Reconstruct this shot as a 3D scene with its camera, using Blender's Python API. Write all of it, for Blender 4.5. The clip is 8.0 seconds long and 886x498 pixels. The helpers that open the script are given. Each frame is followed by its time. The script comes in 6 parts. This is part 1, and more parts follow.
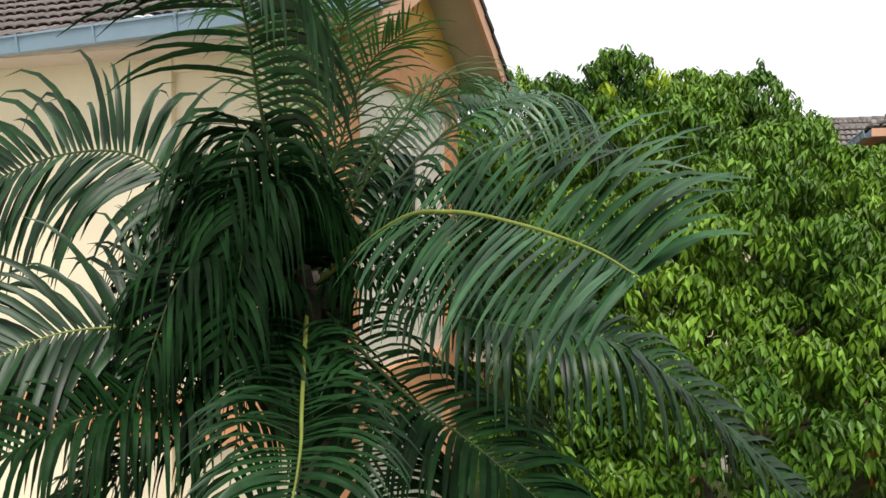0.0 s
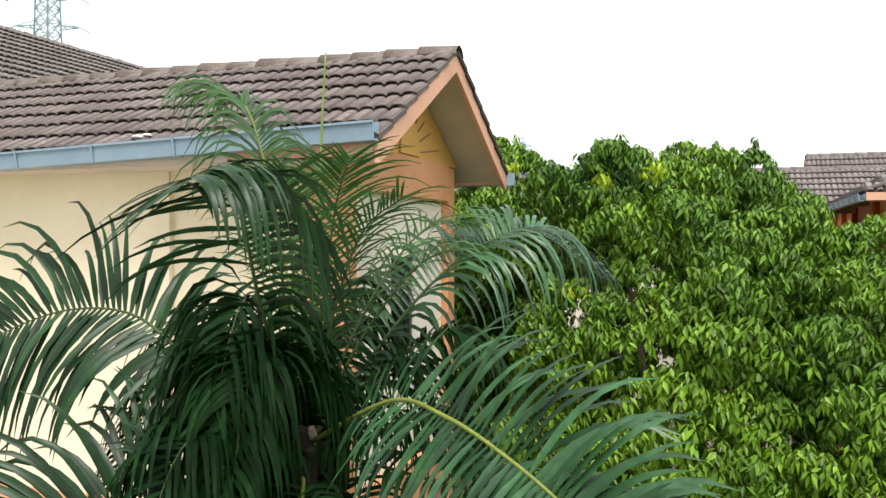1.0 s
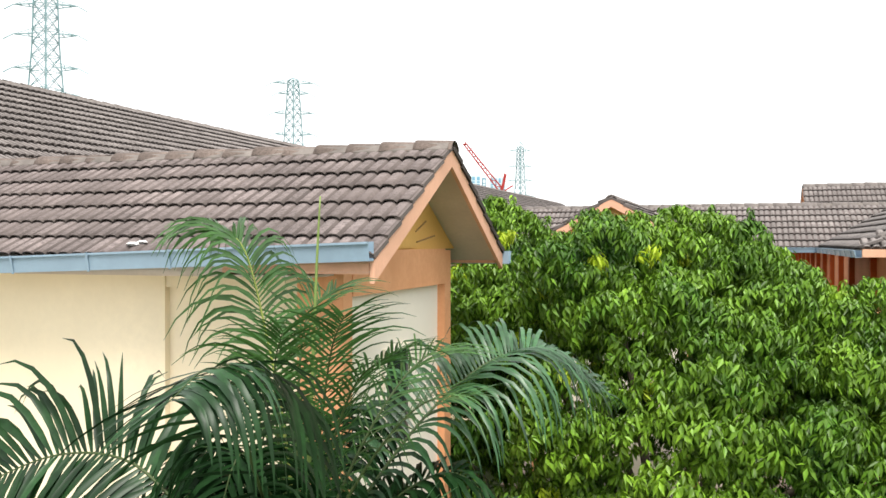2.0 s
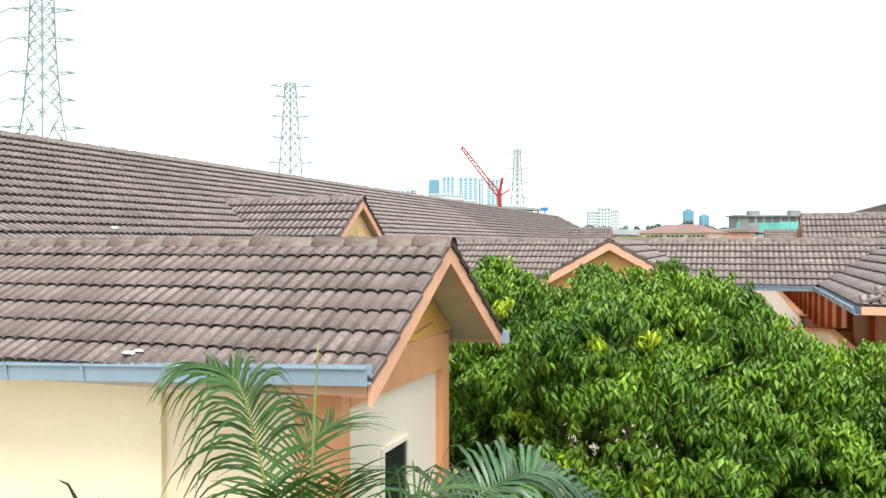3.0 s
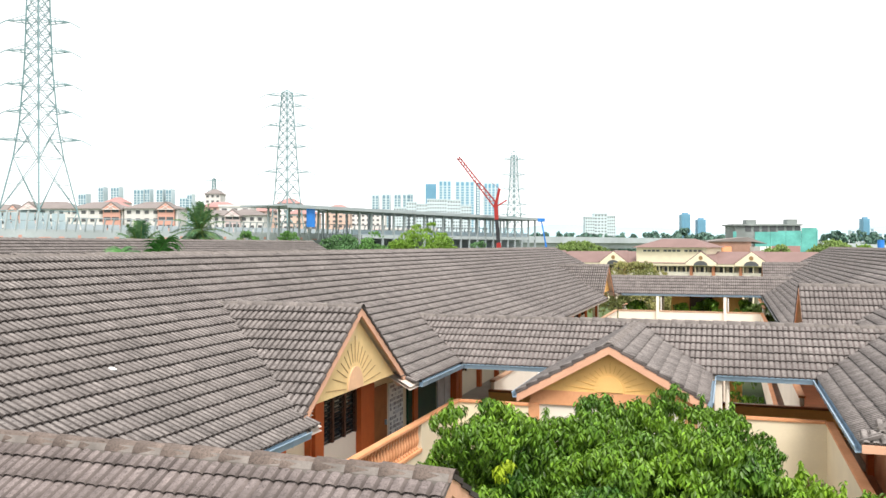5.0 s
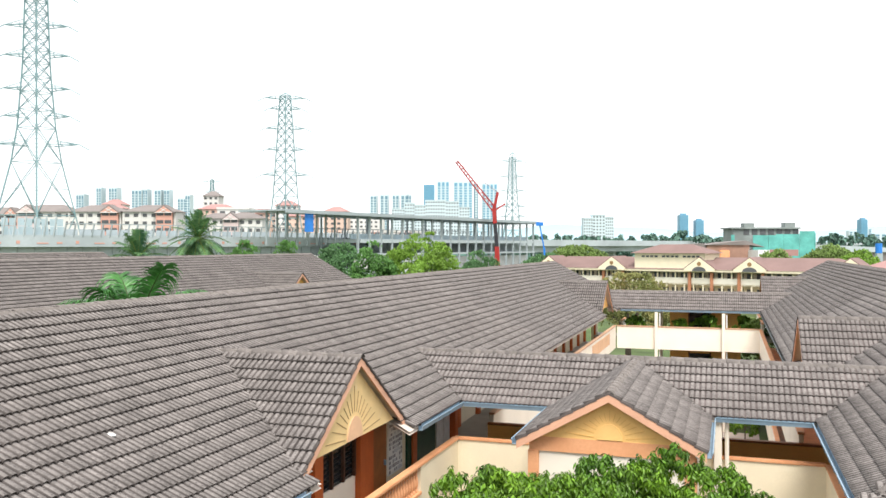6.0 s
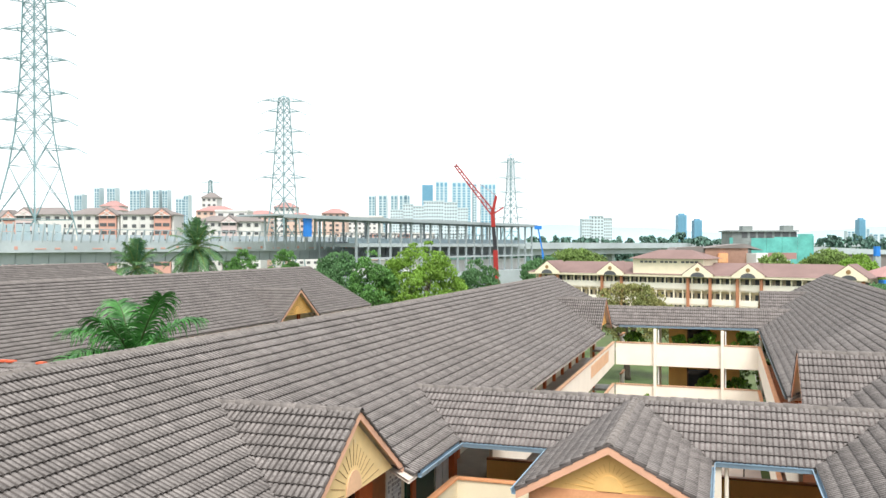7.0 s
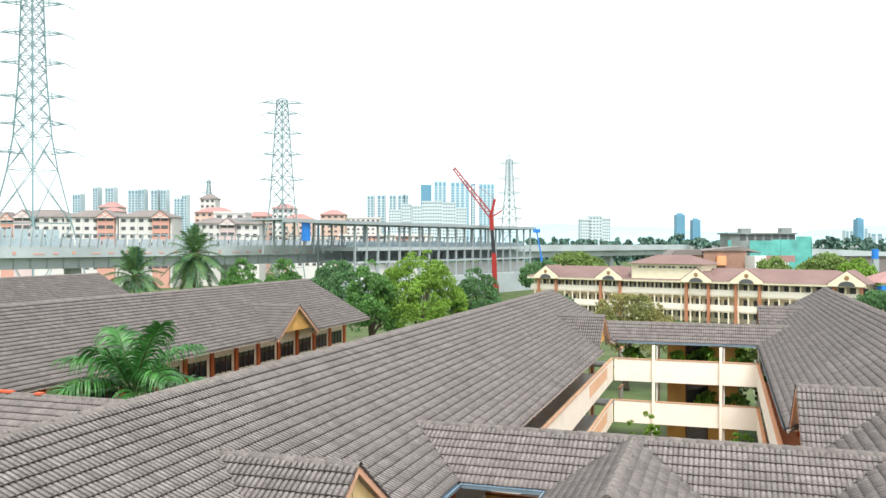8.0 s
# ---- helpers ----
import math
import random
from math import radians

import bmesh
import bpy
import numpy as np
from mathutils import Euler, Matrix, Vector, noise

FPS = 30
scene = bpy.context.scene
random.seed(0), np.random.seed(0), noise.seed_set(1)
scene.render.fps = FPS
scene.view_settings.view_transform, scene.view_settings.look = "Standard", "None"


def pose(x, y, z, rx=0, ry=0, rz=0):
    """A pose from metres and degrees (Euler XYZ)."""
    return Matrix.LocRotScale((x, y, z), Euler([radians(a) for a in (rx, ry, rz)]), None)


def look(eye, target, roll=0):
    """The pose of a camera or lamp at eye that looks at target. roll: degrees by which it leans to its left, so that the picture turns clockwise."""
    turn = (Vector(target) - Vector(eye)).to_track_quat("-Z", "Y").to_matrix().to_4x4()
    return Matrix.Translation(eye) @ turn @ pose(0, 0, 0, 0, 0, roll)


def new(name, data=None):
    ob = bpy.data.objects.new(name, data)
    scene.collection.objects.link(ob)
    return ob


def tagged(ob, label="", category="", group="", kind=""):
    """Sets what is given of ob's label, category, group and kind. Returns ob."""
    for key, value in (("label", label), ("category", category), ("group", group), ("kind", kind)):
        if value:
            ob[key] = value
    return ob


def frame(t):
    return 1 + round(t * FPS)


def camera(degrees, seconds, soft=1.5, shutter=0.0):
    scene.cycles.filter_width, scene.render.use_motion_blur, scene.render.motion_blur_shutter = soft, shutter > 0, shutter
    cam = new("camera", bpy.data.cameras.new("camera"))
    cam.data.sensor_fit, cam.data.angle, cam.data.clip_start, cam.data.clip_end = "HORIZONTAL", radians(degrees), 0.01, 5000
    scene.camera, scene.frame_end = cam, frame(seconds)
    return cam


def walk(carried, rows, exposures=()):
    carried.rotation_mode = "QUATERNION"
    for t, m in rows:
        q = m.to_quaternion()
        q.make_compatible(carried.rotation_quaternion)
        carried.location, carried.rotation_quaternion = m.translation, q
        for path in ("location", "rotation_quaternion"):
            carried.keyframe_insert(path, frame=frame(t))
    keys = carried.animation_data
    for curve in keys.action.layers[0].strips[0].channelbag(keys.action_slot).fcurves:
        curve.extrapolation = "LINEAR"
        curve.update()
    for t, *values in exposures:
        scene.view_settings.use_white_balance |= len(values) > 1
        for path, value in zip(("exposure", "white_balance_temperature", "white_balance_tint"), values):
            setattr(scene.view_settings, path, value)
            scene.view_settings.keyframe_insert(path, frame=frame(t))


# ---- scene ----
cam = camera(55.0, 8.0)
METRES, EYE, TILT, LEAN, TURN = 9.5, 7.0, -1.25, -0.35, 19.2
ROWS = [
    (0.0, 0.0, 0.0, 0.0, 0.0, 0.0, 0.0),
    (0.5, 0.001, -0.0019, 0.0563, -0.05, 0.34, 0.13),
    (1.0, 0.003, -0.0068, 0.1121, -0.08, 0.55, 0.24),
    (1.5, 0.0065, -0.01, 0.166, -0.1, 0.74, 0.34),
    (3.0, 0.0056, -0.0035, 0.3321, -0.38, 0.81, 0.36),
    (3.5, 0.0049, -0.0034, 0.3939, -0.44, 0.95, 0.44),
    (4.0, 0.0042, -0.0016, 0.4602, -0.5, 1.02, 0.43),
    (4.5, 0.003, -0.0002, 0.5319, -0.55, 1.01, 0.42),
    (5.0, 0.0018, -0.001, 0.5987, -0.6, 1.0, 0.4),
    (6.5, -0.0019, 0.0023, 0.7904, -0.78, 1.0, 0.38),
    (7.0, -0.0023, 0.0046, 0.8606, -0.83, 0.97, 0.38),
    (7.5, -0.0029, 0.0044, 0.9303, -0.88, 0.93, 0.38),
    (8.0, -0.0024, 0.0043, 0.9991, -0.93, 0.9, 0.36),
]
EXPOSURES = [(0.0, 0.40, 6500, 10), (1.0, 0.68, 6500, 10), (3.0, 0.94, 6550, 10), (5.0, 0.84, 6550, 10), (6.5, 0.80, 6350, 8), (8.0, 0.78, 6300, 7)]
walk(cam, [(t, pose(0, 0, EYE, TILT, LEAN, TURN) @ pose(METRES * x, METRES * y, METRES * z, 90 + pitch, roll, yaw)) for t, x, y, z, yaw, pitch, roll in ROWS], exposures=EXPOSURES)

# ---- light ----
SUN_AZ, SUN_EL = radians(153), radians(60)
world = bpy.data.worlds.new("overcast_sky")
scene.world = world
world.use_nodes = True
wn, wl = world.node_tree.nodes, world.node_tree.links
wn.clear()
w_out, w_bg, w_sky, w_hsv = (wn.new(k) for k in ("ShaderNodeOutputWorld", "ShaderNodeBackground", "ShaderNodeTexSky", "ShaderNodeHueSaturation"))
w_sky.sky_type, w_sky.sun_disc = "NISHITA", False
w_sky.sun_elevation, w_sky.sun_rotation = SUN_EL, SUN_AZ
w_sky.air_density, w_sky.dust_density, w_sky.ozone_density = 1.0, 1.0, 1.0
w_hsv.inputs["Saturation"].default_value = 0.14
w_bg.inputs["Strength"].default_value = 0.138
w_cloud = wn.new("ShaderNodeMix")
w_cloud.data_type = "RGBA"
w_cloud.inputs[0].default_value = 0.72
w_cloud.inputs[7].default_value = (6.9, 7.0, 7.1, 1)
wl.new(w_sky.outputs[0], w_hsv.inputs["Color"])
wl.new(w_hsv.outputs[0], w_cloud.inputs[6])
wl.new(w_cloud.outputs[2], w_bg.inputs["Color"])
wl.new(w_bg.outputs[0], w_out.inputs["Surface"])
sun = new("sun", bpy.data.lights.new("sun", "SUN"))
sun.data.energy, sun.data.angle, sun.data.color = 2.7, radians(26), (1.0, 0.95, 0.89)
sun.matrix_world = look((0, 0, 50), (-math.sin(SUN_AZ) * 50 * math.cos(SUN_EL), -math.cos(SUN_AZ) * 50 * math.cos(SUN_EL), 50 - 50 * math.sin(SUN_EL)))


# ---- materials ----
def mat(name, base, rough=0.8, metal=0.0, var=0.25, scale=3.0, fine=40.0, bump=0.2, dark=None, stain=0.0, rand=0.0, stretch=(1, 1, 1), spec=0.3, trans=0.0, hue2=None, bdist=0.01, grit=0.0):
    """Base colour broken up by a coarse and a fine noise, stains, a shift for each piece, and fine relief."""
    m = bpy.data.materials.new(name)
    m.use_nodes = True
    n, l = m.node_tree.nodes, m.node_tree.links
    b = n["Principled BSDF"]
    geo = n.new("ShaderNodeNewGeometry")
    mp = n.new("ShaderNodeMapping")
    mp.inputs["Scale"].default_value = stretch
    l.new(geo.outputs["Position"], mp.inputs["Vector"])

    def noise_node(s, d):
        t = n.new("ShaderNodeTexNoise")
        t.inputs["Scale"].default_value, t.inputs["Detail"].default_value = s, d
        l.new(mp.outputs[0], t.inputs["Vector"])
        return t

    def mix(f, a, c, kind="MIX"):
        x = n.new("ShaderNodeMix")
        x.data_type, x.blend_type = "RGBA", kind
        for sock, v in ((x.inputs[0], f), (x.inputs[6], a), (x.inputs[7], c)):
            if isinstance(v, (int, float)):
                sock.default_value = v
            elif isinstance(v, tuple):
                sock.default_value = (*v, 1)
            else:
                l.new(v, sock)
        return x.outputs[2]

    def ramp(src, lo, hi, a=0.0, c=1.0):
        r = n.new("ShaderNodeMapRange")
        r.inputs[1].default_value, r.inputs[2].default_value, r.inputs[3].default_value, r.inputs[4].default_value = lo, hi, a, c
        l.new(src, r.inputs[0])
        return r.outputs[0]

    coarse, small = noise_node(scale, 5), noise_node(fine, 4)
    lo = tuple(c * (1 - var) for c in base)
    hi = tuple(min(1, c * (1 + var)) for c in (hue2 or base))
    col = mix(ramp(coarse.outputs[0], 0.3, 0.7), lo, hi)
    col = mix(ramp(small.outputs[0], 0.35, 0.65, 0, 0.5), col, tuple(c * (1 - var * 0.8) for c in base))
    if grit:
        gr = noise_node(scale * 9, 8)
        gr.inputs["Roughness"].default_value = 0.72
        col = mix(ramp(gr.outputs[0], 0.47, 0.62, 0, grit), col, tuple(c * 0.42 for c in base))
        gs = noise_node(scale * 5.3, 8)
        gs.inputs["Roughness"].default_value = 0.7
        col = mix(ramp(gs.outputs[0], 0.54, 0.68, 0, grit), col, tuple(min(1, c * 1.4) for c in base))
        sp = noise_node(scale * 23, 3)
        col = mix(ramp(sp.outputs[0], 0.58, 0.66, 0, grit), col, tuple(c * 0.3 for c in base))
    if stain:
        st = noise_node(scale * 0.37, 6)
        col = mix(ramp(st.outputs[0], 0.52, 0.72, 0, stain), col, dark or tuple(c * 0.45 for c in base))
    if rand:
        inf = n.new("ShaderNodeObjectInfo")
        add = n.new("ShaderNodeMath")
        add.operation = "ADD"
        l.new(inf.outputs["Random"], add.inputs[0])
        l.new(geo.outputs["Random Per Island"], add.inputs[1])
        fr = n.new("ShaderNodeMath")
        fr.operation = "FRACT"
        l.new(add.outputs[0], fr.inputs[0])
        hs = n.new("ShaderNodeHueSaturation")
        l.new(ramp(fr.outputs[0], 0, 1, 1 - rand, 1 + rand), hs.inputs["Value"])
        l.new(col, hs.inputs["Color"])
        col = hs.outputs[0]
    l.new(col, b.inputs["Base Color"])
    b.inputs["Roughness"].default_value, b.inputs["Metallic"].default_value = rough, metal
    b.inputs["Specular IOR Level"].default_value = spec
    if bump:
        bp = n.new("ShaderNodeBump")
        bp.inputs["Strength"].default_value, bp.inputs["Distance"].default_value = bump, bdist
        l.new(small.outputs[0], bp.inputs["Height"])
        l.new(bp.outputs[0], b.inputs["Normal"])
    if trans:
        tr = n.new("ShaderNodeBsdfTranslucent")
        l.new(col, tr.inputs["Color"])
        ms = n.new("ShaderNodeMixShader")
        ms.inputs[0].default_value = trans
        l.new(b.outputs[0], ms.inputs[1])
        l.new(tr.outputs[0], ms.inputs[2])
        l.new(ms.outputs[0], n["Material Output"].inputs[0])
    return m


M_TILE = mat("concrete_tile", (0.235, 0.210, 0.198), 0.85, var=0.13, scale=0.8, fine=26, bump=0.7, stain=0.28, dark=(0.14, 0.121, 0.114), rand=0.13, grit=0.6)
M_TILE_NEAR = mat("concrete_tile_pale", (0.212, 0.176, 0.168), 0.85, var=0.26, scale=1.6, fine=34, bump=0.6, stain=0.6, dark=(0.13, 0.105, 0.098), rand=0.17, grit=0.6)
# near-black edge tone, which paints the shade under each tile lap
M_EDGE_DARK = mat("dark_tile_edge", (0.05, 0.041, 0.036), 0.95, var=0.3, scale=4, fine=30, bump=0.3, rand=0.2)
# darker roll flanks: shade put into the colour, along with channel grime
M_CHANNEL = mat("shaded_grimy_channel", (0.105, 0.09, 0.084), 0.9, var=0.3, scale=1.2, fine=28, bump=0.4, rand=0.15)
M_CHANNEL_MID = mat("shaded_tile_channel", (0.155, 0.131, 0.124), 0.9, var=0.3, scale=1.2, fine=28, bump=0.4, rand=0.15)
M_CHANNEL_NEAR = mat("near_tile_channel", (0.13, 0.107, 0.099), 0.9, var=0.3, scale=1.2, fine=28, bump=0.4, rand=0.15)
M_MORTAR = mat("ridge_mortar", (0.19, 0.168, 0.152), 0.95, var=0.3, scale=5, fine=40, bump=0.6, stain=0.4)
M_RIDGE = mat("ridge_cap_tile", (0.205, 0.18, 0.166), 0.9, var=0.25, scale=3, fine=30, bump=0.5, stain=0.6, rand=0.07, grit=0.5)
M_RIDGE_NEAR = mat("stained_ridge_tile", (0.17, 0.132, 0.112), 0.9, var=0.3, scale=3, fine=30, bump=0.6, stain=0.6, rand=0.1, grit=0.6)
M_SOFFIT = mat("soffit_board", (0.60, 0.51, 0.44), 0.8, var=0.1, scale=2, fine=20, bump=0.1)
M_CREAM = mat("cream_paint", (0.85, 0.75, 0.56), 0.75, var=0.06, scale=0.8, fine=14, bump=0.15, stain=0.18, dark=(0.5, 0.42, 0.3))
M_PALE = mat("pale_cream_paint", (0.87, 0.80, 0.69), 0.75, var=0.05, scale=0.8, fine=14, bump=0.12, stain=0.15, dark=(0.55, 0.48, 0.38))
M_ORANGE = mat("salmon_orange_paint", (0.74, 0.345, 0.165), 0.7, var=0.1, scale=1.4, fine=16, bump=0.15, stain=0.2, hue2=(0.76, 0.39, 0.21))
M_RUST = mat("deep_orange_paint", (0.50, 0.12, 0.03), 0.65, var=0.14, scale=1.4, fine=16, bump=0.12, stain=0.25)
M_YELLOW = mat("ochre_yellow_paint", (0.72, 0.41, 0.12), 0.7, var=0.1, scale=1.2, fine=16, bump=0.12, stain=0.25, dark=(0.45, 0.22, 0.06))
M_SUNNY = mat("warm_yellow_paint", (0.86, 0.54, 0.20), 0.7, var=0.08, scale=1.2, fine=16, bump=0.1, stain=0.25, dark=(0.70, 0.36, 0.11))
M_PANEL = mat("faded_yellow_paint", (0.80, 0.58, 0.28), 0.75, var=0.12, scale=1.5, fine=14, bump=0.15, stain=0.85, dark=(0.84, 0.78, 0.66))
M_FASCIA = mat("salmon_board", (0.70, 0.39, 0.26), 0.65, var=0.1, scale=2, fine=22, bump=0.12, stain=0.2)
M_GUTTER = mat("blue_grey_gutter", (0.24, 0.335, 0.42), 0.45, var=0.1, scale=2, fine=18, bump=0.05, stain=0.25, spec=0.5)
M_DARKWOOD = mat("dark_brown_timber", (0.085, 0.035, 0.018), 0.6, var=0.2, scale=3, fine=30)
M_GREEN = mat("green_board", (0.012, 0.05, 0.025), 0.6, var=0.15, scale=3, fine=30)
M_FLOOR = mat("corridor_floor", (0.34, 0.32, 0.29), 0.5, var=0.2, scale=1.5, fine=20, bump=0.05)
M_WHITE = mat("white_paint", (0.78, 0.78, 0.76), 0.6, var=0.06, scale=1.5, fine=12, bump=0.05)
M_GLASS = mat("dark_window_glass", (0.02, 0.025, 0.03), 0.12, var=0.2, scale=0.6, fine=6, bump=0.0, spec=0.5)
M_DARKGLASS2 = mat("grey_print", (0.30, 0.30, 0.32), 0.7, var=0.4, scale=9, fine=40, bump=0.0)
M_RAY = mat("ray_moulding", (0.33, 0.20, 0.09), 0.8, var=0.2, scale=3, fine=20)
M_GRASS = mat("lawn_ground", (0.075, 0.11, 0.035), 0.95, var=0.4, scale=0.25, fine=9, bump=0.6, stain=0.5, dark=(0.12, 0.10, 0.07), bdist=0.05)


# ---- mesh helpers ----
def mesh_of(bm, name):
    me = bpy.data.meshes.new(name)
    bm.to_mesh(me)
    bm.free()
    return me


def part(name, geo, material, parent=None, label="", smooth=False):
    """One mesh object under a thing or a part."""
    me = mesh_of(geo, name) if isinstance(geo, bmesh.types.BMesh) else geo
    if material and not me.materials:
        me.materials.append(material)
    if smooth:
        me.shade_smooth()
    ob = new(name, me)
    if parent:
        ob.parent = parent
    if label:
        ob["label"] = label
    return ob


def thing(name, label, category, group="", kind="", at=(0, 0, 0), rz=0.0):
    ob = new(name)
    ob.empty_display_size = 0.3
    ob.matrix_world = pose(*at, 0, 0, rz)
    return tagged(ob, label, category, group, kind)


def box(bm, x0, x1, y0, y1, z0, z1, bevel=0.0):
    v = [bm.verts.new((x, y, z)) for z in (z0, z1) for x, y in ((x0, y0), (x1, y0), (x1, y1), (x0, y1))]
    fs = [bm.faces.new([v[i] for i in q]) for q in ((3, 2, 1, 0), (4, 5, 6, 7), (0, 1, 5, 4), (1, 2, 6, 5), (2, 3, 7, 6), (3, 0, 4, 7))]
    if bevel:
        bmesh.ops.bevel(bm, geom=list({e for f in fs for e in f.edges}), offset=bevel, segments=2, affect="EDGES")
    return bm


def boxes(*rows, bevel=0.0):
    bm = bmesh.new()
    for r in rows:
        if bevel:
            b2 = box(bmesh.new(), *r, bevel=bevel)
            me = mesh_of(b2, "tmp")
            bm.from_mesh(me)
            bpy.data.meshes.remove(me)
        else:
            box(bm, *r)
    return bm


def prism(bm, pts, depth):
    """A solid from an outline of 3D points, pushed along the vector depth."""
    a = [bm.verts.new(p) for p in pts]
    b = [bm.verts.new(Vector(p) + Vector(depth)) for p in pts]
    k = len(pts)
    bm.faces.new(a)
    bm.faces.new(b[::-1])
    for i in range(k):
        bm.faces.new((a[i], b[i], b[(i + 1) % k], a[(i + 1) % k]))
    bmesh.ops.recalc_face_normals(bm, faces=bm.faces)
    return bm


def bar(bm, a, b, w, h=None, up=(0, 0, 1)):
    """A straight square bar from a to b."""
    a, b = Vector(a), Vector(b)
    d = (b - a).normalized()
    s = d.cross(Vector(up))
    s = s.normalized() if s.length > 1e-4 else Vector((1, 0, 0))
    t = s.cross(d)
    h = h or w
    ring = [s * w / 2 + t * h / 2, -s * w / 2 + t * h / 2, -s * w / 2 - t * h / 2, s * w / 2 - t * h / 2]
    va, vb = [bm.verts.new(a + r) for r in ring], [bm.verts.new(b + r) for r in ring]
    bm.faces.new(va)
    bm.faces.new(vb[::-1])
    for i in range(4):
        bm.faces.new((va[i], vb[i], vb[(i + 1) % 4], va[(i + 1) % 4]))
    return bm


def from_arrays(name, verts, faces, slots=None):
    """A mesh from arrays of corners and of quads or triangles."""
    me = bpy.data.meshes.new(name)
    verts, faces = np.asarray(verts, np.float32), np.asarray(faces, np.int32)
    k = faces.shape[1]
    me.vertices.add(len(verts))
    me.vertices.foreach_set("co", verts.ravel())
    me.loops.add(faces.size)
    me.loops.foreach_set("vertex_index", faces.ravel())
    me.polygons.add(len(faces))
    me.polygons.foreach_set("loop_start", np.arange(0, faces.size, k, dtype=np.int32))
    if slots is not None:
        me.polygons.foreach_set("material_index", np.asarray(slots, np.int32))
    me.update(calc_edges=True)
    me.validate()
    return me


# ---- roofs ----
TILE_W, GAUGE, LAP = 0.315, 0.35, 0.09
WAVE = np.array([0.0, 0.006, 0.033, 0.041, 0.033, 0.006])


def tile_profile():
    u = np.concatenate([np.array([0, 0.06, 0.2, 0.5, 0.8, 0.94]) * 0.5, 0.5 + np.array([0, 0.06, 0.2, 0.5, 0.8, 0.94]) * 0.5, [1.0]])
    return u * (TILE_W + 0.012), np.concatenate([WAVE, WAVE, [0.0]])


def tile_arrays(gauge=GAUGE, plain=False, lip=0.026):
    u, h = tile_profile()
    if plain:
        u, h = u[[0, 2, 4, 6, 8, 10, 12]], h[[0, 2, 4, 6, 8, 10, 12]]
    k = len(u)
    front = np.stack([u, np.zeros(k), h + 0.03 + lip], 1)
    under = np.stack([u, np.full(k, 0.004), h + 0.03], 1)
    back = np.stack([u, np.full(k, gauge + LAP), h + 0.004], 1)
    v = np.concatenate([under, front, back])
    f = [(r * k + i, r * k + i + 1, (r + 1) * k + i + 1, (r + 1) * k + i) for r in (0, 1) for i in range(k - 1)]
    # butt edges painted with the lap's shade, roll channels with grime and shade
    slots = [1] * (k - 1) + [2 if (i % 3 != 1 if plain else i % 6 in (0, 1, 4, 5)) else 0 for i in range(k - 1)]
    return v, np.array(f), np.array(slots)


ROOFS = []


class Roof:
    """A pair of slopes about a level ridge along x or y."""

    def __init__(self, axis, lo, hi, mid, half, ridge_z, eave_z, grow=(0, 0), cut=None):
        self.axis, self.lo, self.hi, self.mid, self.half, self.ridge_z, self.eave_z = axis, lo, hi, mid, half, ridge_z, eave_z
        self.tan = (ridge_z - eave_z) / half
        self.grow, self.cut = grow, cut
        ROOFS.append(self)

    def height(self, x, y):
        a, c = (x, y) if self.axis == "x" else (y, x)
        if self.cut and self.cut(x, y):
            return -1e9
        if self.lo - self.grow[0] <= a <= self.hi + self.grow[1] and abs(c - self.mid) <= self.half:
            return self.ridge_z - self.tan * abs(c - self.mid)
        return -1e9

    def place(self, a, c, z):
        return (a, c, z) if self.axis == "x" else (c, a, z)


def covered(roof, x, y, z, slack):
    return any(r is not roof and r.height(x, y) > z + slack for r in ROOFS)


